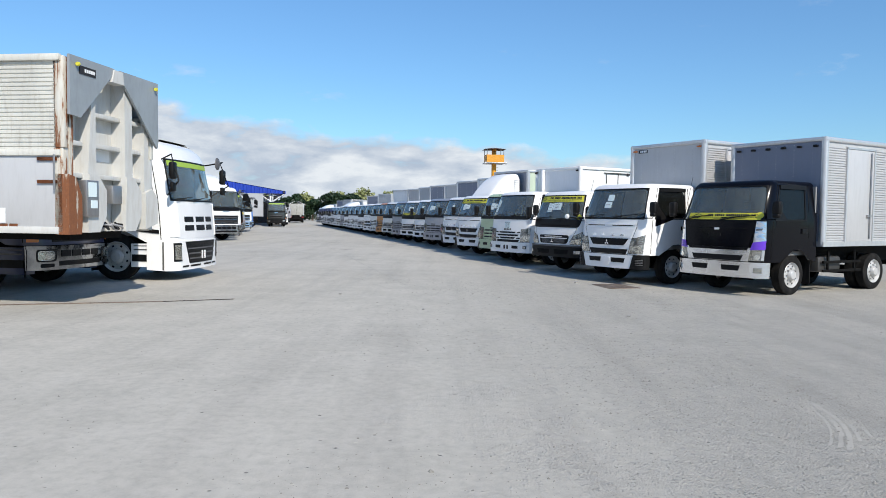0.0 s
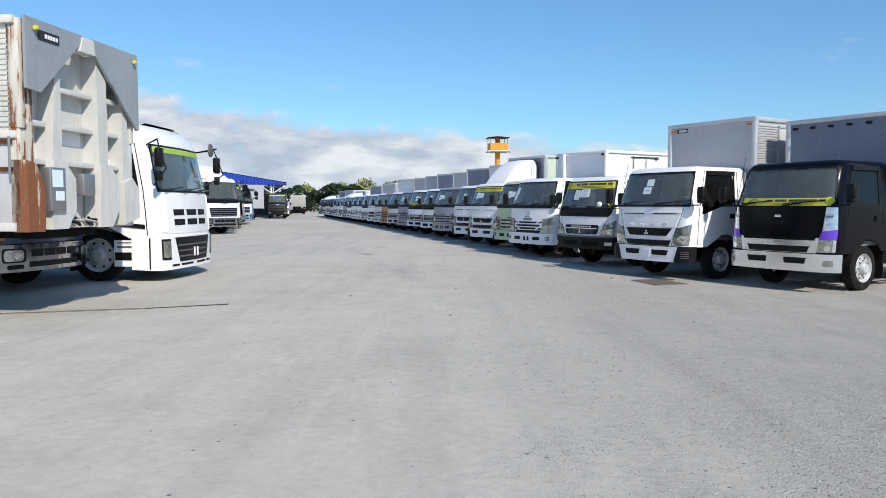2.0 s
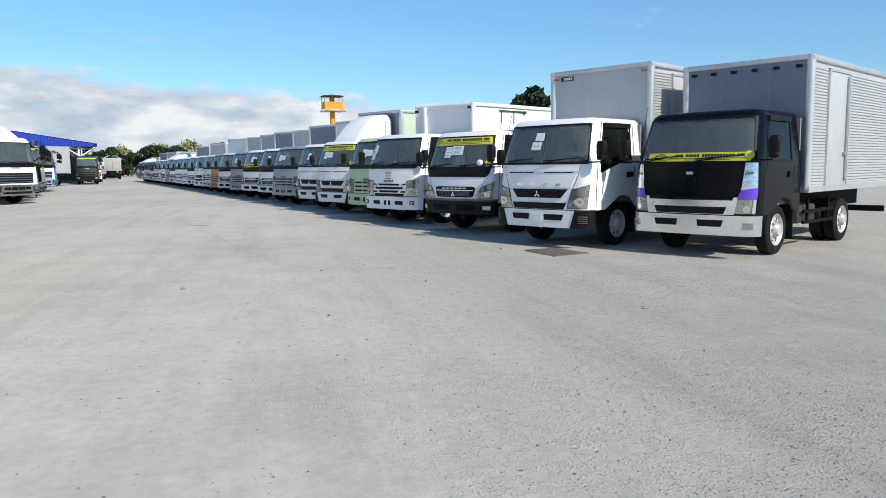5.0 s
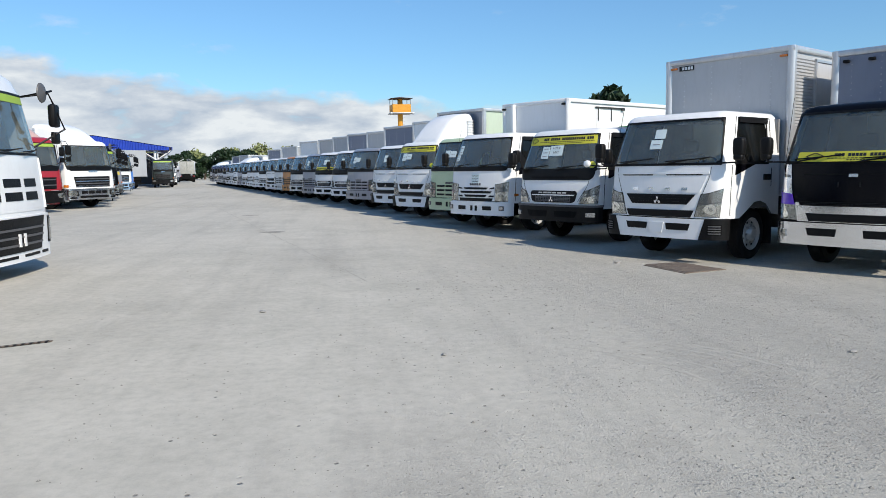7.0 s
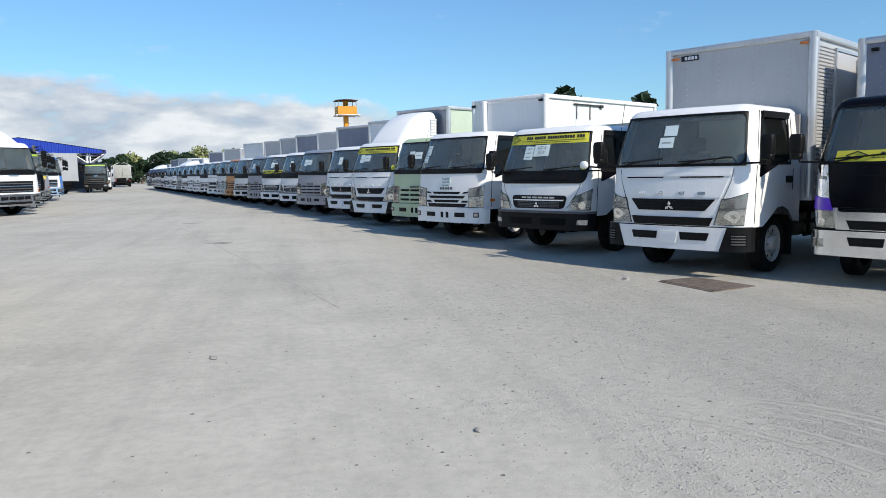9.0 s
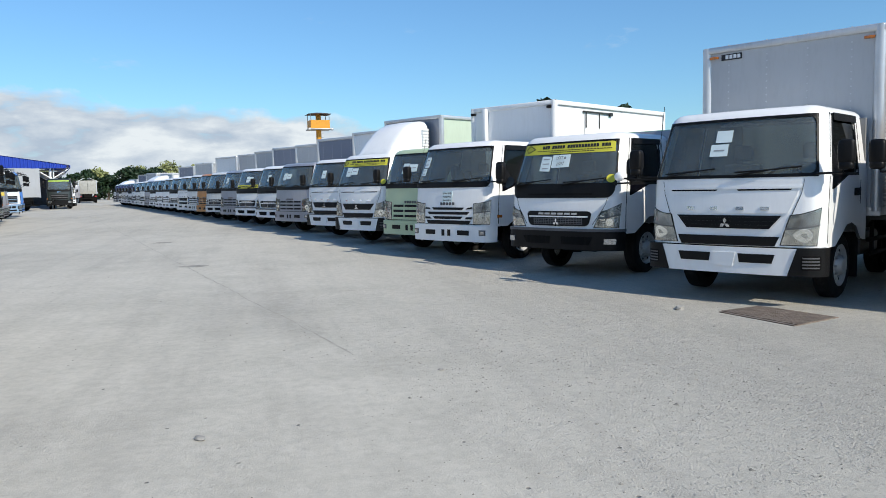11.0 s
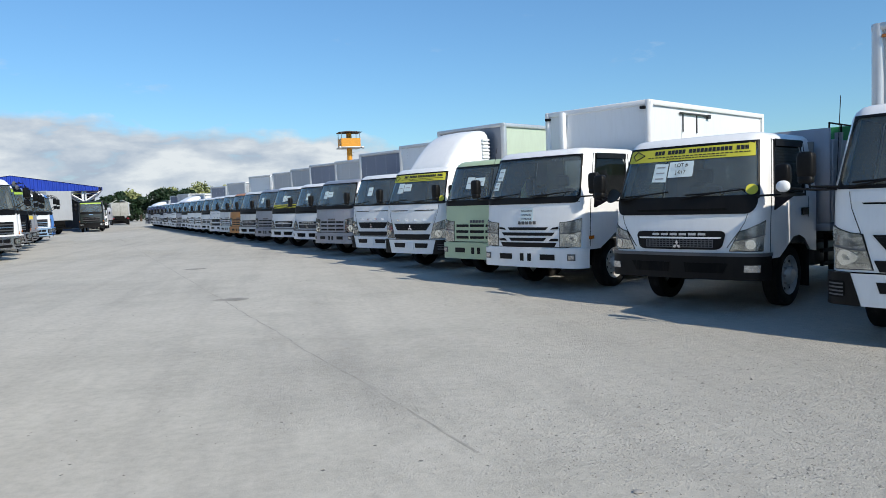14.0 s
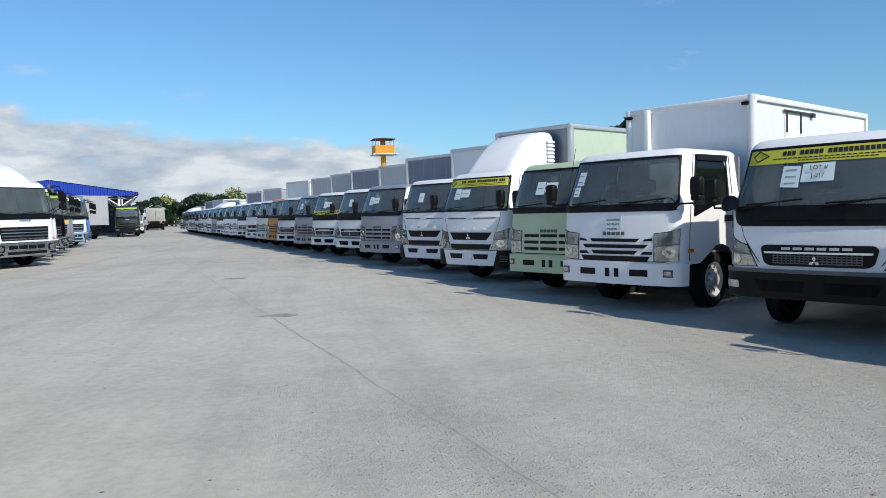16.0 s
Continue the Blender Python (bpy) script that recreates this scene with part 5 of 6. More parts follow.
def heavy_lorry(label, place, turn, colour, style="plain", top=2.95, bumper=None, banner_kind=None, nose=None, deflector=0.0, body="flat", long=9.0, skin=SILVER, w=1.245, group="heavy trucks parked opposite", fairing=None):
    t = new("truck")
    cab = Cab(w=w, L=2.25, top=top, low=0.84, belt=1.75, glass_top=2.62, radius=0.24, crown=0.07, rake=0.20, lean=0.07, axle=1.42, arch=0.62, taper=0.05, nose=1.0, hub=0.52)
    cab_common(t, cab, colour, 1.5, detail=1)
    bump = bumper or colour
    if style == "giga":
        b = part("bumper", cab.patch(((-1.97, 0.22), (1.97, 0.22), (2.0, 0.86), (-2.0, 0.86)), 0.03, 0.10, 22, 4), bump, t, "deep white aero bumper")
        part("bumper_step", cab.patch(((-2.2, 0.24), (-2.0, 0.22), (-2.0, 0.84), (-2.2, 0.84)), 0.015, 0.05, 2, 2), bump, b)
        g = part("grille", cab.patch(((-0.66, 0.36), (0.66, 0.36), (0.84, 0.84), (-0.84, 0.84)), 0.042, 0.03, 8, 3), PLASTIC, b, "black mesh lower grille")
        for k in range(3):
            z = 0.45 + 0.11 * k
            part("grille_slat", cab.patch(rect(-0.68 - 0.04 * k, 0.68 + 0.04 * k, z, z + 0.03), 0.06, 0.03, 8, 1), GREYPLASTIC, g)
        for s in (-1, 1):
            part("tow_hook", cab.patch(rect(s * 0.05, s * 0.10, 0.44, 0.62), 0.07, 0.02, 1, 2), WHITE, g)
            h = part("headlight_surround", cab.patch(((s * 0.98, 0.42), (s * 1.52, 0.42), (s * 1.55, 0.82), (s * 1.02, 0.82)), 0.042, 0.02, 5, 3), PLASTIC, b)
            part("headlight", cab.patch(((s * 1.04, 0.46), (s * 1.46, 0.46), (s * 1.48, 0.78), (s * 1.08, 0.78)), 0.052, 0.014, 4, 3), LAMP, h)
            part("lens", cab.patch(((s * 1.04, 0.46), (s * 1.46, 0.46), (s * 1.48, 0.78), (s * 1.08, 0.78)), 0.058, 0.003, 4, 3), LENS, h)
        for a, c in ((-0.6, -0.1), (0.1, 0.6), (-0.95, -0.7), (0.7, 0.95)):
            part("bumper_slot", cab.patch(rect(a, c, 0.28, 0.32), 0.036, 0.02, 2, 1), PLASTIC, b)
        for z0 in (1.08, 1.27):
            for a, c in ((-0.78, -0.36), (-0.24, 0.24), (0.36, 0.78)):
                part("nose_slot", cab.patch(rect(a, c, z0, z0 + 0.12), 0.008, 0.014, 3, 1), PLASTIC, t, "black nose vent")
        part("nose_panel", cab.patch(((-1.0, 0.92), (1.0, 0.92), (1.06, 1.66), (-1.06, 1.66)), 0.004, 0.014, 10, 3), colour, t)
        for s in (-1, 1):
            part("corner_vane", cab.patch(((s * 1.15, 0.95), (s * 1.7, 0.95), (s * 1.6, 1.70), (s * 1.2, 1.70)), 0.02, 0.03, 4, 3), colour, t)
    else:
        b = part("bumper", cab.patch(((-1.97, 0.38), (1.97, 0.38), (2.0, 0.82), (-2.0, 0.82)), 0.05, 0.12, 22, 4), bump, t, "broad metal bumper with lamps")
        for u in (-0.66, -0.32, 0.02, 0.36):
            part("bumper_slot", cab.patch(rect(u, u + 0.29, 0.62, 0.74), 0.058, 0.02, 3, 1), PLASTIC, b)
        part("bumper_lip", cab.patch(((-1.97, 0.77), (1.97, 0.77), (1.98, 0.83), (-1.98, 0.83)), 0.075, 0.05, 22, 1), bump, b)
        part("bumper_slot", cab.patch(rect(-0.72, 0.72, 0.45, 0.54), 0.058, 0.02, 6, 1), PLASTIC, b)
        for s in (-1, 1):
            part("headlight_surround", cab.rounded(min(s * 0.80, s * 1.56), max(s * 0.80, s * 1.56), 0.535, 0.765, 0.09, 0.06, 0.055, 0.02, 8), PLASTIC, b)
            h = part("headlight", cab.rounded(min(s * 0.86, s * 1.5), max(s * 0.86, s * 1.5), 0.56, 0.74, 0.10, 0.06, 0.062, 0.02, 8), LAMP, b)
            part("bowl", disc_patch(cab, s * 1.05, 0.65, 0.06, 0.066), CHROME, h)
            part("corner_indicator", cab.patch(rect(s * 1.45, s * 1.95, 0.90, 1.0), 0.03, 0.02, 4, 1), AMBER, t, "amber corner indicator")
            part("bumper_slot", cab.rounded(min(s * 0.86, s * 1.4), max(s * 0.86, s * 1.4), 0.43, 0.50, 0.05, 0.03, 0.056, 0.02, 6), PLASTIC, b)
            part("lens", cab.patch(rect(s * 0.88, s * 1.48, 0.58, 0.72), 0.070, 0.003, 4, 2), LENS, h)
        g = part("grille", cab.patch(((-0.86, 0.90), (0.86, 0.90), (0.92, 1.34), (-0.92, 1.34)), 0.012, 0.02, 8, 2), PLASTIC, t, "black slatted nose grille")
        for k in range(4):
            z = 0.93 + 0.10 * k
            part("grille_slat", cab.patch(rect(-0.86, 0.86, z, z + 0.035), 0.026, 0.02, 8, 1), bump if k % 2 == 0 else GREYPLASTIC, g)
        letter_parts(cab, letters(5, -0.22, 0.22, 0.3), 1.56, 0.06, 0.03, material=CHROME, parent=t)
        if nose:
            part("nose_band", cab.patch(((-1.3, 1.38), (1.3, 1.38), (1.4, 1.55), (-1.4, 1.55)), 0.010, 0.014, 14, 2), nose, t)
        part("screen_mask", cab.rounded(-1.47, 1.47, 1.58, 1.77, 0.30, 0.14, 0.012, 0.014, 18, top=False), PLASTIC, t, "black panel under the windscreen with rounded ends")
        for s in (-1, 1):
            part("corner_vane", cab.patch(((s * 1.1, 0.95), (s * 1.75, 0.95), (s * 1.7, 1.62), (s * 1.15, 1.62)), 0.02, 0.03, 4, 3), colour, t)
    for u, reach in ((-1.1, 0.8), (-0.3, 0.8), (0.45, 0.75)):
        wiper(t, cab, u, 1.75, reach, 0.08)
    if banner_kind:
        banner(t, cab, 2.49, 2.60, -1.35, 1.35, kind=banner_kind, lines=False)
    # mirrors on long hoops
    for s in (-1, 1):
        m = new("mirror")
        m.parent = t
        a, c = cab.at(s * 1.6, 2.62, 0.0), cab.at(s * 1.6, 1.85, 0.0)
        out = Vector((s * 0.28, -0.34, 0.0))
        bm = tube([a, a + out + Vector((0, 0, 0.08)), a + out * 1.15 + Vector((0, 0, -0.08)), c + out * 1.1 + Vector((0, 0, 0.3)), c], 0.016, 6)
        part("mirror_arm", bm, PLASTIC, m)
        h = a + out * 1.15
        part("mirror_housing", box(h.x - 0.11, h.x + 0.11, h.y - 0.05, h.y + 0.05, 2.18, 2.54, 0.035), PLASTIC, m)
        part("mirror_face", box(h.x - 0.09, h.x + 0.09, h.y + 0.049, h.y + 0.055, 2.21, 2.51), MIRROR, m, smooth=0)
        part("wide_mirror", box(h.x - 0.10, h.x + 0.10, h.y - 0.04, h.y + 0.04, 1.92, 2.11, 0.03), PLASTIC, m)
    c = cab.at(-0.95, 2.62, 0.0)
    m = new("front_mirror")
    m.parent = t
    k = Vector((0.72, -0.42, 0.06)) + Vector((c.x * 0 + 0.2, c.y, 2.60))
    part("mirror_arm", tube([cab.at(1.5, 2.62), k + Vector((0.2, 0, 0.05)), k], 0.014, 6), PLASTIC, m)
    q = 1.0 if style == "giga" else 0.6
    dish = lathe([(0.0, 0.001), (0.03 * q, 0.09 * q), (0.05 * q, 0.14 * q), (0.07 * q, 0.15 * q), (0.075 * q, 0.001)], 0, 0, 0, 16)
    bmesh.ops.transform(dish, matrix=Matrix.Translation(k) @ Matrix.Rotation(radians(90), 4, "Z"), verts=dish.verts)
    part("mirror_dish", dish, GREYPLASTIC, m)
    if deflector:
        roof_deflector(t, cab, deflector, fairing or colour)
    # steps behind the bumper corner
    for s in (-1, 1):
        part("cab_step", cab.patch(((s * 2.02, 0.30), (s * 2.38, 0.30), (s * 2.38, 0.80), (s * 2.02, 0.80)), 0.0, 0.25, 3, 2), colour, t)
        part("step_tread", cab.patch(rect(s * 2.03, s * 2.37, 0.42, 0.57), 0.01, 0.02, 3, 1), PLASTIC, t)
        part("step_slot", cab.patch(rect(s * 2.05, s * 2.35, 0.66, 0.69), 0.006, 0.012, 3, 1), GREYPLASTIC, t)
        part("step_slot", cab.patch(rect(s * 2.05, s * 2.35, 0.745, 0.765), 0.006, 0.012, 3, 1), GREYPLASTIC, t)
        part("bumper_seam", cab.patch(rect(s * 2.008, s * 2.022, 0.24, 0.84), 0.02, 0.03, 1, 3), UNDER, t)
        part("wheel_arch_trim", cab.patch(((s * 2.06, 1.02), (s * 2.9, 1.18), (s * 2.9, 1.24), (s * 2.06, 1.10)), 0.02, 0.04, 5, 1), PLASTIC, t)
    chassis(t, cab, long, 0.51, 1.0, rear_axle=6.2, twin=True)
    if body == "van":
        van_body(t, w, 2.5, long, 1.15, 3.55, skin=skin, door=False, plates=False)
    else:
        drop_sides(t, w - 0.03, 2.6, long, 1.2, skin)
    t.matrix_world = pose(place[0], place[1], 0, 0, 0, turn)
    tagged(t, label, "truck", group)
    return t, cab


def trailer():
    """A parked wing-van semi-trailer: ribbed side, rusty corner, framed front wall, legs and wheels."""
    t = new("semi_trailer")
    w, z0, z1, zs, L = 1.235, 1.16, 3.74, 2.30, 11.0
    part("floor_frame", box(-w + 0.06, w - 0.06, 0.3, L, z0 - 0.02, z0 + 0.16), UNDER, t)
    part("inner_wall", box(-w + 0.05, w - 0.05, 0.26, L - 0.03, z0 + 0.16, z1 - 0.03), OLDWHITE, t)
    # sides: smooth drop panels under ribbed wings
    for s in (-1, 1):
        x = s * w
        p = part("drop_panel", box(min(x, x - s * 0.05), max(x, x - s * 0.05), 0.16, L - 0.05, z0 + 0.08, zs - 0.02, 0.006), ALU, t, "dented grey drop panel with pale touch-up paint")
        part("panel_ledge", box(x - 0.03, x + 0.03, 0.10, L, z0 - 0.01, z0 + 0.09, 0.008), OLDWHITE, t)
        n = int((z1 - zs - 0.10) / 0.062)
        bm = bmesh.new()
        prof = []
        for i in range(n):
            z = zs + 0.05 + i * 0.062
            prof += [(0.0, z), (0.016, z + 0.010), (0.016, z + 0.046), (0.0, z + 0.056)]
        rows = [[bm.verts.new((x + s * (o - 0.012), y, z)) for y in (0.16, L - 0.05)] for o, z in prof]
        for a, c in zip(rows, rows[1:]):
            bm.faces.new((a[0], a[1], c[1], c[0]))
        part("ribbed_wing", bm, OLDALU, t, "weathered ribbed aluminium wing", smooth=0)
        part("wing_lower_rail", box(x - 0.035, x + 0.03, 0.06, L, zs - 0.02, zs + 0.07, 0.01), OLDALU, t)
        part("roof_rail", box(x - 0.06, x + 0.025, 0.04, L, z1 - 0.10, z1, 0.02), OLDALU, t)
        for y in (0.75, 2.9, 5.2, 7.4):
            for dy in (0.0, 0.16):
                part("panel_hinge", box(x - 0.02, x + s * 0.03 + 0.012, y + dy, y + dy + 0.12, z0 + 0.0, z0 + 0.13, 0.01), RUST, t, "rusty panel hinge")
        for z in (zs - 0.09, zs - 0.42):
            part("door_latch", box(x - 0.03, x + s * 0.05 + 0.02, 0.10, 0.42, z, z + 0.05, 0.012), RUST, t, "rusty latch")
        part("latch_rod", tube([(x + s * 0.04, 0.14, z0 + 0.62), (x + s * 0.04, 0.14, zs)], 0.016, 6), STEEL, t)
    part("paint_patch", box(-w - 0.003, -w + 0.002, 0.95, 1.95, z0 + 0.14, z0 + 0.36, 0.0), WHITEBOX, t, "fresh white touch-up paint", smooth=0)
    part("paint_patch", box(-w - 0.0035, -w + 0.002, 1.7, 3.4, z0 + 0.10, z0 + 0.30, 0.0), WHITEBOX, t, "fresh white touch-up paint", smooth=0)
    part("roof", box(-w + 0.05, w - 0.05, 0.08, L, z1 - 0.06, z1 - 0.01), OLDALU, t)
    # corner posts
    for s in (-1, 1):
        part("corner_post", box(s * (w - 0.07) - 0.07, s * (w - 0.07) + 0.07, 0.03, 0.17, z0, zs + 0.1, 0.015), RUSTRUN if s < 0 else OLDWHITE, t)
        part("upper_post", box(s * (w - 0.04) - 0.05, s * (w - 0.04) + 0.05, 0.0, 0.15, zs + 0.1, z1 - 0.02, 0.02), RUSTRUN if s < 0 else OLDALU, t, "rust-streaked corner post" if s < 0 else "")
        part("corner_lamp", lathe([(-0.02, 0.001), (-0.02, 0.028), (0.012, 0.032), (0.03, 0.02), (0.034, 0.001)], s * (w - 0.14), -0.13, z1 - 0.12, 12), BANNER, t, "yellow clearance lamp")
    # front wall
    part("front_wall", box(-w + 0.06, w - 0.06, 0.22, 0.27, z0, z1 - 0.05), OLDWHITE, t, "recessed white front wall with repainted patches")
    part("wall_patch", box(-0.36, 0.22, 0.212, 0.22, 2.28, 2.50), WHITEBOX, t, "patch of whiter paint", smooth=0)
    part("wall_patch", box(0.62, 0.95, 0.212, 0.22, 1.95, 2.15), WHITEBOX, t, "patch of whiter paint", smooth=0)

    def slab(pts, y0, y1):
        bm = bmesh.new()
        a = [bm.verts.new((x, y0, z)) for x, z in pts]
        c = [bm.verts.new((x, y1, z)) for x, z in pts]
        bm.faces.new(a)
        bm.faces.new(c)
        for k in range(len(pts)):
            bm.faces.new((a[k], a[(k + 1) % len(pts)], c[(k + 1) % len(pts)], c[k]))
        return bm

    part("wing_end_plate", slab([(-w, z1), (-0.10, z1), (-0.16, z1 - 0.12), (-0.98, 2.86), (-w, 2.88)], -0.09, -0.05), OLDGREY, t, "grey triangular wing end plate", smooth=0)
    part("wing_end_plate", slab([(0.06, z1), (w, z1), (w, 2.62), (w - 0.04, 2.60), (0.30, 3.42), (0.08, z1 - 0.14)], -0.09, -0.05), OLDGREY, t, "grey triangular wing end plate", smooth=0)
    part("ridge_cap", slab([(-0.13, z1 - 0.02), (0.10, z1 - 0.02), (0.14, z1 - 0.22), (-0.20, z1 - 0.22)], -0.11, 0.06), OLDWHITE, t, smooth=0)
    p = part("name_plate", box(-w + 0.22, -w + 0.62, -0.100, -0.091, z1 - 0.24, z1 - 0.12), INK, t, smooth=0)
    for k in range(5):
        part("plate_bar", box(-w + 0.34 + k * 0.052, -w + 0.375 + k * 0.052, -0.106, -0.100, z1 - 0.205, z1 - 0.155), WHITEBOX, p, smooth=0)
    for x, lean in ((-0.62, -0.10), (0.40, 0.06)):
        part("front_beam", slab([(x - 0.10, 1.95), (x + 0.12, 1.95), (x + 0.10, 3.60), (x - 0.06 - lean, 3.60)], -0.02, 0.22), OLDWHITE, t, "white steel upright of the front frame", smooth=0)
        part("beam_foot", slab([(x - 0.14, z0), (x + 0.16, z0), (x + 0.34, 1.42), (x + 0.34, 1.82), (x + 0.12, 2.05), (x - 0.10, 2.05), (x - 0.14, 1.4)], -0.05, 0.20), OLDWHITE, t, "flared foot of the front frame", smooth=0)
    part("side_beam", slab([(0.92, 1.80), (1.06, 1.80), (1.06, 2.95), (0.92, 3.10)], 0.0, 0.22), OLDWHITE, t, smooth=0)
    part("side_beam", slab([(-1.06, 1.80), (-0.98, 1.80), (-0.98, 2.95), (-1.06, 2.95)], 0.04, 0.22), RUSTRUN, t, smooth=0)
    for z in (2.02, 2.50, 2.98):
        for a, c in ((-1.1, -0.72), (-0.52, 0.30), (0.50, 1.12)):
            part("cross_bar", box(a, c, 0.06, 0.215, z - 0.035, z + 0.035, 0.008), OLDWHITE, t)
    part("corner_plate", slab([(-w, z0 - 0.02), (-0.94, z0 - 0.02), (-0.92, z0 + 0.1), (-0.92, 1.70), (-1.06, 1.98), (-w, 2.02)], -0.06, 0.16), RUSTPLATE, t, "rusted corner guard with white edges", smooth=0)
    part("corner_plate", slab([(0.86, z0 + 0.02), (w + 0.02, z0 + 0.12), (w + 0.02, 1.72), (1.08, 1.88), (0.86, 1.80)], -0.06, 0.16), OLDWHITE, t, "stained white corner guard", smooth=0)
    e = part("junction_box", box(-0.86, -0.56, -0.10, 0.05, 1.40, 1.95, 0.015), STEEL, t, "grey electrical box with two white labels")
    part("box_label", box(-0.83, -0.63, -0.106, -0.100, 1.70, 1.92), PAPER, e, smooth=0)
    part("box_label", box(-0.77, -0.61, -0.106, -0.100, 1.53, 1.65), PAPER, e, smooth=0)
    part("hose_box", box(-0.12, 0.14, -0.06, 0.16, 1.60, 1.90, 0.02), STEEL, t, "grey hose connector box")
    for k in range(7):
        x = -0.5 + k * 0.14
        part("air_hose", tube([(x, 0.10, 1.28), (x + 0.10, -0.02, 1.22 + 0.02 * (k % 3)), (x + 0.24, 0.02, 1.20), (x + 0.30, 0.12, 1.30)], 0.02, 6), PLASTIC if k % 2 else STEEL, t)
    part("king_pin_plate", box(-0.7, 0.7, 0.3, 1.6, z0 - 0.12, z0 - 0.02), UNDER, t)
    for s in (-1, 1):
        leg = part("landing_leg", box(s * 0.75 - 0.07, s * 0.75 + 0.07, 3.0, 3.14, 0.06, z0, 0.01), UNDER, t)
        part("foot_plate", box(s * 0.75 - 0.15, s * 0.75 + 0.15, 2.9, 3.24, 0.0, 0.06), UNDER, leg)
        for y in (8.4, 9.7):
            wheel(t, s * 1.18, y, 0.50, s)
            wheel(t, s * 0.90, y, 0.50, s)
    for y in (8.4, 9.7):
        part("axle", tube([(-1.1, y, 0.5), (1.1, y, 0.5)], 0.09, 8), UNDER, t)
    t.matrix_world = pose(-5.32, 11.90, 0, 0, 0, 82.5)
    tagged(t, "weathered white wing-van semi-trailer with rusty front corner", "trailer")


trailer()
heavy_lorry("dark blue heavy truck with chrome bumper behind the trailer", (-7.15, 14.45), 80, NAVY, bumper=DARKCHROME, top=2.9, w=1.05)
heavy_lorry("white high-roof heavy truck with black mesh grille", (-5.58, 16.95), 87, WHITE, style="giga", top=3.08, banner_kind=BANNERG, deflector=0.0)
heavy_lorry("red heavy truck with dark bumper", (-12.2, 34.9), 60, RED, bumper=PLASTIC, banner_kind=BANNERG, nose=None, deflector=3.5, top=2.85, fairing=FADED)
heavy_lorry("white heavy truck with chrome bumper and roof deflector", (-11.5, 39.0), 60, WHITE, bumper=CHROME, nose=None, deflector=3.6, top=2.85)
LEFT = [
    ("white heavy truck with green windscreen banner", -12.5, 42.4, WHITE, WHITE, BANNERG, None, "flat"),
    ("dark heavy truck with chrome bumper", -13.3, 46.0, BLACKP, CHROME, BANNERG, None, "flat"),
    ("grey heavy truck with yellow nose band", -14.0, 49.0, SILVER, STEEL, None, YELLOWP, "flat"),
    ("grey heavy truck with pale bumper", -14.8, 52.0, SILVER, SILVER, None, None, "flat"),
    ("blue and white heavy truck", -15.6, 57.0, WHITE, PALEBLUE, None, None, "flat"),
    ("blue heavy truck with a flat bed", -16.4, 60.5, BLUE, BLUE, None, None, "flat"),
]
for label, x, y, colour, bump, ban, nose, body in LEFT:
    heavy_lorry(label, (x, y), 60, colour, bumper=bump, banner_kind=ban, nose=nose, body=body, skin=ALU, top=2.88)
heavy_lorry("pale grey heavy box truck parked tail out", (-27.4, 81.0), 240, CREAM, bumper=PLASTIC, body="van", skin=ALU, group="trucks at the lane's end")
heavy_lorry("dark green heavy truck parked facing down the lane", (-18.6, 82.0), 12, DARKGREEN, bumper=PLASTIC, banner_kind=BANNERG, nose=None, top=2.75, w=1.0, group="trucks at the lane's end")
light_lorry("truck", "small white truck beside the dark green truck", (-21.1, 95.5), "isuzu", WHITE, "flat", turn=10, w=0.85)


def wing_truck(x, y, turn):
    """A pale lorry seen from behind, its two roof wings half raised."""
    t = new("wing_truck")
    # pale panel darkened to stand in for shade on the tail, with dirt streaks over it
    part("body", box(-1.15, 1.15, 0, 7.5, 1.25, 3.1, 0.02), surface("shaded_stained_panel", (0.36, 0.36, 0.33), 0.6, vary=0.2, dirt=0.5), t, "pale grey van body")
    for s in (-1, 1):
        bm = box(-0.62, 0.62, 0.0, 7.5, -0.03, 0.03, 0.0)
        bmesh.ops.transform(bm, matrix=Matrix.Translation((s * 0.85, 0, 3.18)) @ Matrix.Rotation(radians(28 * s), 4, "Y"), verts=bm.verts)
        part("roof_wing", bm, OLDWHITE, t, "half-raised roof wing", smooth=0)
        part("tail_lamp", box(s * 0.95 - 0.14, s * 0.95 + 0.14, -0.06, 0.02, 0.86, 0.98, 0.01), RED, t)
        part("rear_post", box(s * 1.12 - 0.05, s * 1.12 + 0.05, -0.03, 0.06, 1.2, 3.1), ALURAIL, t)
        for yy in (1.6, 2.9, 6.6):
            wheel(t, s * 1.15, yy, 0.5, s)
    part("door_seam", box(-0.012, 0.012, -0.012, 0.0, 1.28, 3.08), UNDER, t, smooth=0)
    part("chassis_frame", box(-0.5, 0.5, 0.1, 8.5, 0.8, 1.25), UNDER, t)
    part("rear_bumper", box(-1.1, 1.1, -0.02, 0.1, 0.55, 0.75, 0.02), UNDER, t)
    part("mud_guard", box(-1.1, 1.1, 0.9, 3.6, 0.2, 0.9, 0.02), UNDER, t)
    part("cab", box(-1.15, 1.15, 7.8, 9.6, 0.8, 2.9, 0.12), WHITE, t)
    t.matrix_world = pose(x, y, 0, 0, 0, turn)
    tagged(t, "pale wing-body truck with half-raised roof wings", "truck")


wing_truck(-23.9, 120, 14)

# ---- shed with the blue roof ----


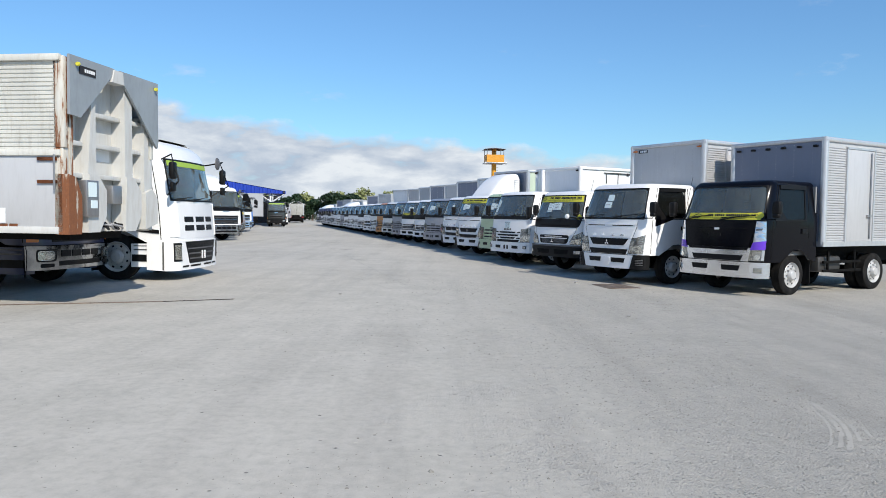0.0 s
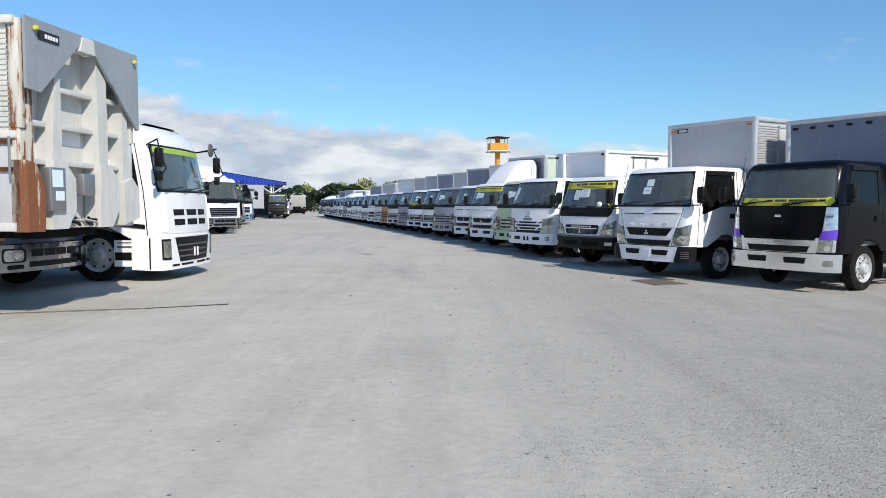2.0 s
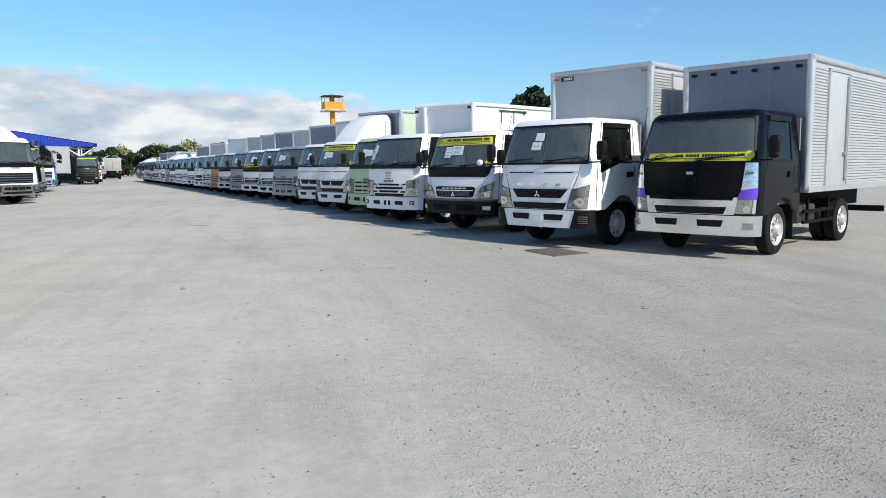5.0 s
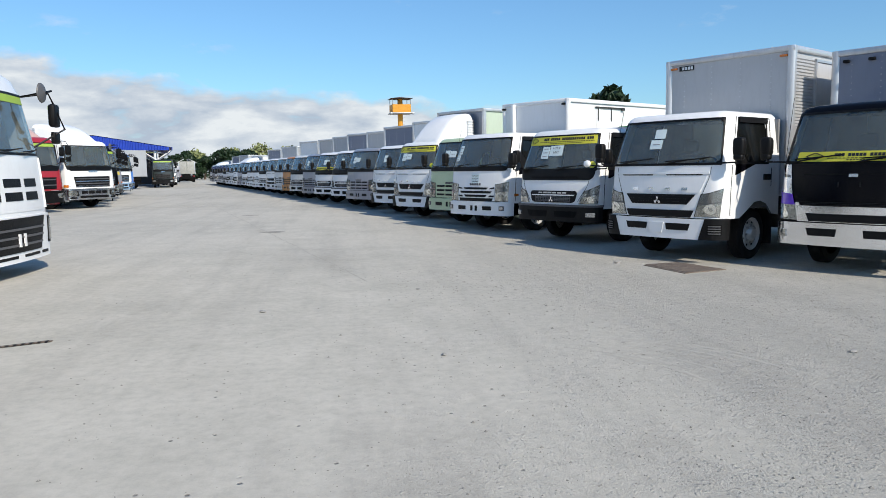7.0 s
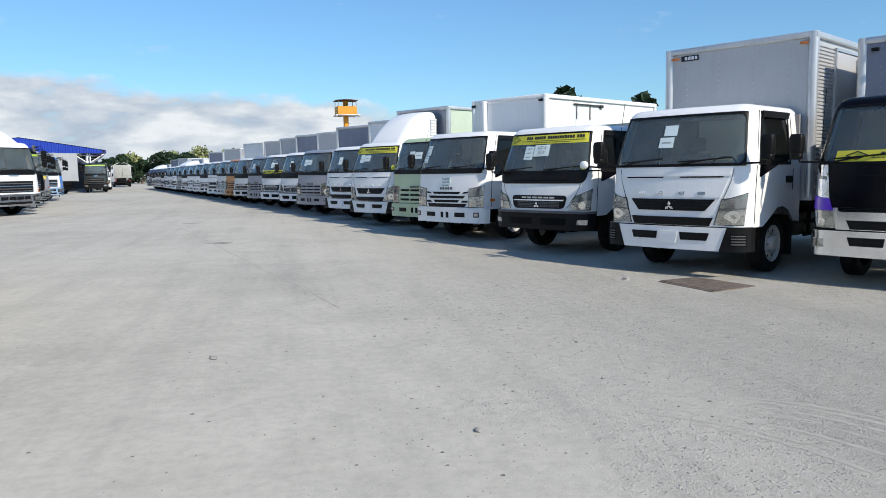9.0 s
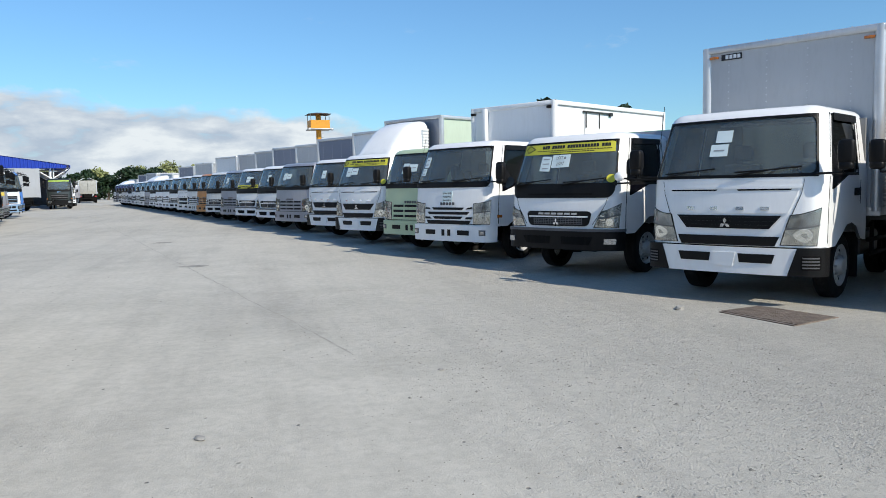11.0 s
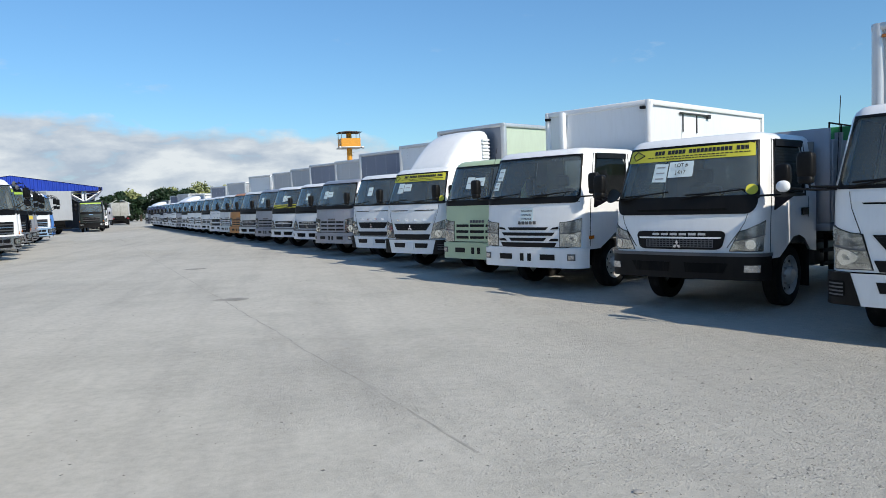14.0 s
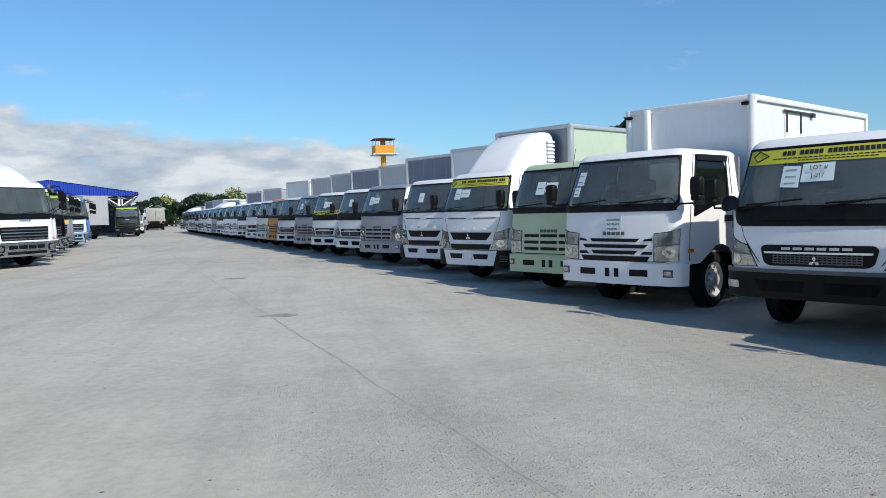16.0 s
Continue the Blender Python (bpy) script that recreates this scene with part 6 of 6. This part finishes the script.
def shed():
    t = new("open_shed")
    x0, xm, x1, y0, y1 = -33.6, -26.2, -19.0, 87.0, 112.0
    ze, zr, zb = 4.12, 5.30, 3.82
    n = 48

    def roof_z(x):
        return ze + (zr - ze) * (1 - abs(x - xm) / (x1 - xm))

    bm = bmesh.new()
    a = []
    for i in range(n * 4 + 1):
        x = x0 + (x1 - x0) * i / (n * 4)
        o = (0.0, 0.0, -0.06, -0.06)[i % 4]
        a.append([bm.verts.new((x, y0 + o, z)) for z in (zb, roof_z(x))])
    for p, q in zip(a, a[1:]):
        bm.faces.new((p[0], q[0], q[1], p[1]))
    part("gable_cladding", bm, BLUEROOF, t, "blue ribbed sheet gable", smooth=0)
    for s, xe in ((-1, x0), (1, x1)):
        bm = bmesh.new()
        b = []
        for i in range(121):
            y = y0 - 0.1 + (y1 - y0) * i / 120
            o = 0.05 if i % 3 == 0 else 0.0
            b.append([bm.verts.new((xm, y, zr + o)), bm.verts.new((xe + s * 0.3, y, ze - 0.05 + o))])
        for p, q in zip(b, b[1:]):
            bm.faces.new((p[0], q[0], q[1], p[1]))
        part("roof", bm, BLUEROOF, t, "blue corrugated roof sheet", smooth=0)
        part("eave_fascia", box(xe + s * 0.28, xe + s * 0.34, y0 - 0.1, y1, zb, ze, 0.0), BLUEROOF, t, smooth=0)
    for y in (y0 + 0.4, y0 + 8, y0 + 16, y1 - 0.4):
        for x in (x0 + 1.4, x1 - 1.4):
            c = part("column", tube([(x, y, 0), (x, y, zb + 0.1)], 0.09, 8), WHITE, t, "white steel column")
            for dx in (0.28,):
                part("column_chord", tube([(x + dx, y, 0), (x + dx, y, zb + 0.1)], 0.06, 6), WHITE, c)
                for k in range(5):
                    part("lacing", tube([(x + (dx if k % 2 else 0), y, 0.7 * k + 0.4), (x + (0 if k % 2 else dx), y, 0.7 * k + 1.1)], 0.03, 5), WHITE, c)
            for s in (-1, 1):
                part("knee_brace", tube([(x + (0.28 if s > 0 else 0), y, 2.9), (x + s * 1.5 + 0.14, y, zb)], 0.06, 6), WHITE, t)
        part("truss_chord", tube([(x0, y, zb + 0.05), (x1, y, zb + 0.05)], 0.07, 6), STEEL, t)
    part("back_wall", box(x0, x1, y1 - 0.2, y1 - 0.1, 0, zb + 0.3), surface("dark_sheet", (0.05, 0.05, 0.055), 0.7, vary=0.3), t, "dark sheet back wall", smooth=0)
    corner = Vector((x1, y0, 0))
    t.matrix_world = Matrix.Translation(corner) @ Matrix.Rotation(radians(14), 4, "Z") @ Matrix.Translation(-corner)
    tagged(t, "open steel shed with bright blue ribbed roof", "shed")


shed()

# ---- watch tower ----


def tower():
    t = new("watch_tower")
    part("mast", tube([(0, 0, 0), (0, 0, 13.0)], 0.42, 10), TOWERY, t, "yellow steel mast")
    part("platform", box(-1.75, 1.75, -1.75, 1.75, 10.55, 10.75, 0.02), STEEL, t)
    for s in (-1, 1):
        part("booth_panel", box(-1.5, 1.5, s * 1.5 - 0.03, s * 1.5 + 0.03, 10.75, 12.05, 0.0), TOWERY, t, "yellow booth panel", smooth=0)
        part("booth_panel", box(s * 1.5 - 0.03, s * 1.5 + 0.03, -1.47, 1.47, 10.75, 12.05, 0.0), TOWERY, t, "yellow booth panel", smooth=0)
        for q in (-1, 1):
            part("roof_post", tube([(s * 1.45, q * 1.45, 10.75), (s * 1.45, q * 1.45, 13.0)], 0.06, 6), STEEL, t)
        part("floodlight", box(s * 1.8 - 0.2, s * 1.8 + 0.2, -1.9, -1.6, 10.4, 10.75, 0.03), STEEL, t)
    bm = bmesh.new()
    base = [bm.verts.new((x, y, 13.0)) for x, y in ((-1.85, -1.85), (1.85, -1.85), (1.85, 1.85), (-1.85, 1.85))]
    tip = bm.verts.new((0, 0, 13.35))
    for k in range(4):
        bm.faces.new((base[k], base[(k + 1) % 4], tip))
    bm.faces.new(base)
    part("roof", bm, IRON, t, "low hipped sheet roof", smooth=0)
    for k in range(18):
        part("ladder_rung", box(0.42, 0.75, -0.03, 0.03, 0.6 + k * 0.55, 0.64 + k * 0.55), STEEL, t, smooth=0)
    t.matrix_world = pose(8.7, 129, 0, 0, 0, 6)
    tagged(t, "yellow watch tower on a single mast", "tower")


tower()

# ---- trees ----


def tree(x, y, high, spread, leaf, seed, n=2600, size=0.32, trunk=0.25, base=0.35, label="round dark green tree", gaps=0.0):
    rnd = np.random.default_rng(seed)
    t = new("tree")
    r = random.Random(seed)
    bm = bmesh.new()
    zb = high * base
    add_tube(bm, [(0, 0, 0), (0.1, 0, zb * 0.6), (0.0, 0.1, high * 0.6), (0, 0, high * 0.9)], [trunk, trunk * 0.8, trunk * 0.5, trunk * 0.15], 8)
    lobes = []
    for k in range(13):
        a, f = r.uniform(0, 2 * math.pi), r.uniform(0.25, 0.85)
        c = Vector((spread * f * math.cos(a), spread * f * math.sin(a), zb + (high - zb) * (r.uniform(0.25, 0.9) - 0.25 * f)))
        lobes.append((c, spread * r.uniform(0.25, 0.48)))
        add_tube(bm, [(0, 0, zb * 0.9), (c.x * 0.5, c.y * 0.5, (zb + c.z) / 2), tuple(c)], [trunk * 0.4, trunk * 0.25, trunk * 0.08], 5)
    part("trunk", bm, BARK, t)
    lobes.append((Vector((0, 0, high - spread * 0.4)), spread * 0.42))
    pick = rnd.integers(0, len(lobes), n)
    d = rnd.normal(size=(n, 3))
    d /= np.linalg.norm(d, axis=1)[:, None]
    rad = rnd.uniform(0.55 - gaps, 1.05, n)[:, None] * np.array([lobes[i][1] for i in pick])[:, None]
    c = np.array([tuple(lobes[i][0]) for i in pick]) + d * rad * np.array([1, 1, 0.8])
    u = rnd.normal(size=(n, 3))
    u /= np.linalg.norm(u, axis=1)[:, None]
    v = np.cross(u, rnd.normal(size=(n, 3)))
    v /= np.linalg.norm(v, axis=1)[:, None]
    s = size * rnd.uniform(0.6, 1.3, n)[:, None]
    verts = np.stack([c - u * s, c - v * s * 0.55, c + u * s, c + v * s * 0.55], 1).reshape(-1, 3)
    me = bpy.data.meshes.new("crown")
    me.from_pydata(verts.tolist(), [], [(4 * i, 4 * i + 1, 4 * i + 2, 4 * i + 3) for i in range(n)])
    me.materials.append(leaf)
    o = new("crown", me)
    o.parent = t
    t.matrix_world = pose(x, y, 0)
    tagged(t, label, "tree", "trees beyond the yard")
    return t


for x, y, high, spread, leaf, seed in ((-24.5, 160, 6.3, 3.0, LEAFD, 1), (-20.5, 161, 6.2, 3.0, LEAFD, 2), (-31.5, 158, 5.8, 2.4, LEAFD, 3), (-34.5, 160, 5.2, 2.6, LEAFD, 4), (-29.0, 163, 4.6, 2.2, LEAFD, 5), (-17.5, 170, 4.4, 2.5, LEAFD, 6),
                                       (19.3, 60, 7.6, 1.9, LEAFD, 7), (26.5, 62, 7.4, 1.9, LEAFD, 8), (3.0, 180, 9.5, 4.5, LEAFD, 9), (-3.0, 175, 7.5, 3.0, LEAFD, 10), (18.9, 61.5, 7.2, 1.6, LEAFD, 21)):
    tree(x, y, high, spread, leaf, seed)
for x, y, high, spread, seed in ((-26.5, 190, 7.8, 3.8, 11), (-20.0, 188, 8.8, 4.4, 12), (-14.5, 192, 8.2, 3.8, 13), (-37.5, 150, 5.6, 3.2, 15), (-33.0, 175, 6.5, 3.0, 16)):
    tree(x, y, high, spread, LEAFL, seed, n=1500, size=0.36, gaps=0.35, label="pale yellow-green open tree")

# ---- far hedge that closes the yard ----
def hedge(x0, x1, y, high, seed):
    rnd = np.random.default_rng(seed)
    n = int(abs(x1 - x0) * 34)
    c = np.stack([rnd.uniform(x0, x1, n), y + rnd.uniform(-1.5, 1.5, n), high * rnd.uniform(0, 1, n) ** 0.8], 1)
    c[:, 2] *= 0.75 + 0.25 * np.sin(c[:, 0] * 0.5 + seed) + 0.12 * np.sin(c[:, 0] * 1.7)
    u = rnd.normal(size=(n, 3))
    v = np.cross(u, rnd.normal(size=(n, 3)))
    u /= np.linalg.norm(u, axis=1)[:, None]
    v /= np.linalg.norm(v, axis=1)[:, None]
    verts = np.stack([c - u * 0.5, c - v * 0.3, c + u * 0.5, c + v * 0.3], 1).reshape(-1, 3)
    me = bpy.data.meshes.new("hedge")
    me.from_pydata(verts.tolist(), [], [(4 * i, 4 * i + 1, 4 * i + 2, 4 * i + 3) for i in range(n)])
    me.materials.append(LEAFD)
    tagged(new("hedge", me), "far dark hedge along the yard's edge", "hedge", kind="stuff")


hedge(-75, 75, 172, 3.2, 3)

# ---- ironwork and marks on the ground ----


def quad_slab(pts, z0, z1):
    bm = bmesh.new()
    a = [bm.verts.new((p[0], p[1], z1)) for p in pts]
    b = [bm.verts.new((p[0], p[1], z0)) for p in pts]
    bm.faces.new(a)
    for k in range(4):
        bm.faces.new((a[k], a[(k + 1) % 4], b[(k + 1) % 4], b[k]))
    return bm


GRATE = surface("dusty_rusty_iron", (0.25, 0.195, 0.155), 0.8, 0.15, vary=0.4, scale=7, bump=0.4, bump_scale=90, dirt=0.5, dirt_colour=(0.36, 0.33, 0.28))


def drain_grate():
    t = new("drain_grate")
    pts = [Vector(p) for p in ((3.28, 16.12), (3.47, 15.20), (4.18, 15.42), (3.92, 16.26))]
    part("frame", quad_slab(pts, -0.02, 0.010), GRATE, t, smooth=0)
    n = 17
    for i in range(n):
        f0, f1 = 0.05 + 0.9 * i / n, 0.05 + 0.9 * (i + 0.62) / n
        q = [pts[0].lerp(pts[3], f0), pts[1].lerp(pts[2], f0), pts[1].lerp(pts[2], f1), pts[0].lerp(pts[3], f1)]
        part("bar", quad_slab(q, 0.008, 0.018), GRATE, t, smooth=0)
    tagged(t, "rusty iron drain grate let into the concrete", "drain grate")


drain_grate()


def channel():
    t = new("drain_channel")
    a, b, c = Vector((-3.60, 12.62, 0)), Vector((-4.65, 12.15, 0)), Vector((-7.6, 11.25, 0))
    for name, p, q, wide, mat in (("slot", a, b, 0.035, UNDER), ("lid", b, c, 0.06, GRATE)):
        d = (q - p).normalized()
        s = Vector((-d.y, d.x, 0)) * wide
        part(name, quad_slab([p - s, q - s, q + s, p + s], -0.01, 0.006), mat, t, smooth=0)
        n = int((q - p).length / 0.06)
        bm = bmesh.new()
        for i in range(n):
            m = p + d * 0.06 * i + s * 0.4
            add_box(bm, m.x - 0.014, m.x + 0.014, m.y - 0.02, m.y + 0.02, 0.004, 0.010)
        tagged(part("rib", bm, GRATE, t, smooth=0), kind="stuff")
    tagged(t, "narrow iron drain channel with ribbed lid", "drain channel")


channel()

TRACK = surface("scuffed_dust", (0.41, 0.389, 0.343), 0.9, vary=0.12, scale=8, bump=0.3, bump_scale=150)
JOINT = surface("joint_filler", (0.395, 0.375, 0.333), 0.9, vary=0.3, scale=5)
OIL = surface("oil_stain", (0.36, 0.34, 0.30), 0.8, vary=0.4, scale=4)


def strip(pts, wide, z, bm):
    rnd = random.Random(len(pts) * 7 + int(pts[0][1] * 10))
    prev = None
    for i, p in enumerate(pts):
        p = Vector((*p, z))
        q = Vector((*pts[min(i + 1, len(pts) - 1)], z)) - Vector((*pts[max(i - 1, 0)], z))
        s = Vector((-q.y, q.x, 0)).normalized() * wide * rnd.uniform(0.35, 0.65)
        pair = (bm.verts.new(p - s), bm.verts.new(p + s))
        if prev:
            bm.faces.new((prev[0], pair[0], pair[1], prev[1]))
        prev = pair


def joints():
    rnd = random.Random(5)
    for x0, y0, slope, y1 in ((-0.77, 15.5, -0.25, 60),):
        bm = bmesh.new()
        pts = [(x0 + slope * (y - y0) + 0.012 * math.sin(y * 1.9) + rnd.uniform(-0.012, 0.012), y) for y in np.arange(y0, y1, 0.22)]
        strip(pts, 0.017, 0.002, bm)
        tagged(mesh_object("pavement_joint", bm, JOINT, smooth=0), "worn filled joint between concrete slabs", "pavement joint", kind="structure")
    for y, xa, xb in ((23.9, -3.05, -2.35), (31.0, -4.4, -3.8)):
        bm = bmesh.new()
        c = bm.verts.new(((xa + xb) / 2, y, 0.004))
        ring = [bm.verts.new(((xa + xb) / 2 + (xb - xa) / 2 * math.cos(a) * rnd.uniform(0.7, 1.1), y + 0.22 * math.sin(a) * rnd.uniform(0.5, 1.2), 0.004)) for a in (2 * math.pi * k / 18 for k in range(18))]
        for k in range(18):
            bm.faces.new((c, ring[k], ring[(k + 1) % 18]))
        tagged(mesh_object("oil_stain", bm, OIL, smooth=0), "dark oil stain on the concrete", "stain", kind="structure")


joints()


def tyre_tracks():
    """Swirls where tyres have turned: broken thin arcs of scuffed grit."""
    rnd = random.Random(9)
    for sx, sy, ex, ey, bow, count, gap in ((0.72, 11.75, 1.75, 10.35, 0.22, 11, 0.085), (3.02, 5.95, 2.55, 4.55, 0.12, 5, 0.05)):
        bm = bmesh.new()
        d = Vector((ex - sx, ey - sy, 0))
        side = Vector((-d.y, d.x, 0)).normalized()
        for k in range(count):
            a, b, aside = rnd.uniform(0.0, 0.45), rnd.uniform(0.55, 1.0), rnd.uniform(-0.05, 0.05)
            pts = []
            for i in range(30):
                f = a + (b - a) * i / 29
                p = Vector((sx, sy, 0)) + d * f + side * (aside + bow * math.sin(math.pi * f) - gap * (k - count / 2) * (0.7 + 0.5 * f) + rnd.uniform(-0.006, 0.006))
                pts.append((p.x, p.y))
            strip(pts, rnd.uniform(0.014, 0.034), 0.0005 + 0.0001 * k, bm)
        tagged(mesh_object("tyre_tracks", bm, TRACK, smooth=0), "curved tyre tracks scuffed into the dust", "tyre tracks", kind="stuff")


tyre_tracks()


def pebbles():
    rnd = np.random.default_rng(4)
    n = 52000
    x = rnd.normal(2.3, 2.1, n)
    y = rnd.uniform(1.0, 17.0, n)
    keep = np.sin(x * 1.3 + 2 * np.sin(y * 0.6)) + np.sin(y * 0.9 + x) + rnd.normal(0, 0.8, n) > 0.2
    x, y = x[keep], y[keep]
    n = len(x)
    r = rnd.gamma(1.5, 0.0016, n) + 0.0016
    base = np.array([(1, 0, 0), (0.3, 0.9, 0), (-0.8, 0.6, 0), (-0.8, -0.6, 0), (0.3, -0.9, 0), (0.1, 0, 0.8)])
    turn = rnd.uniform(0, 6.28, n)
    ca, sa = np.cos(turn), np.sin(turn)
    verts = np.empty((n, 6, 3))
    jig = rnd.uniform(0.7, 1.3, (n, 6))
    verts[:, :, 0] = x[:, None] + r[:, None] * jig * (base[:, 0] * ca[:, None] - base[:, 1] * sa[:, None])
    verts[:, :, 1] = y[:, None] + r[:, None] * jig * (base[:, 0] * sa[:, None] + base[:, 1] * ca[:, None])
    verts[:, :, 2] = r[:, None] * base[:, 2] * jig - 0.0005
    faces = []
    for i in range(n):
        for k in range(5):
            faces.append((6 * i + k, 6 * i + (k + 1) % 5, 6 * i + 5))
    me = bpy.data.meshes.new("pebbles")
    me.from_pydata(verts.reshape(-1, 3).tolist(), [], faces)
    me.materials.append(surface("pebble", (0.30, 0.29, 0.26), 0.9, vary=0.5, scale=9))
    tagged(new("pebbles", me), "loose grit and small stones on the concrete", "pebbles", kind="stuff")


pebbles()


def stone(x, y, r, seed):
    rnd = random.Random(seed)
    bm = bmesh.new()
    bmesh.ops.create_icosphere(bm, subdivisions=2, radius=r)
    for v in bm.verts:
        v.co *= rnd.uniform(0.8, 1.15)
        v.co.z = max(v.co.z * 0.6, -r * 0.3) + r * 0.28
        v.co.x *= 1.5
    o = mesh_object("stone", bm, surface("pale_stone", (0.34, 0.33, 0.31), 0.9, vary=0.3, scale=20))
    o.matrix_world = pose(x, y, 0, 0, 0, seed * 40)
    tagged(o, "pale lump of broken concrete on the ground", "stone", "loose lumps")


for x, y, r, seed in ((3.0, 16.45, 0.05, 1), (-0.30, 11.5, 0.022, 2), (-1.9, 13.6, 0.028, 3), (-0.18, 14.7, 0.018, 4), (2.8, 11.0, 0.026, 5)):
    stone(x, y, r, seed)
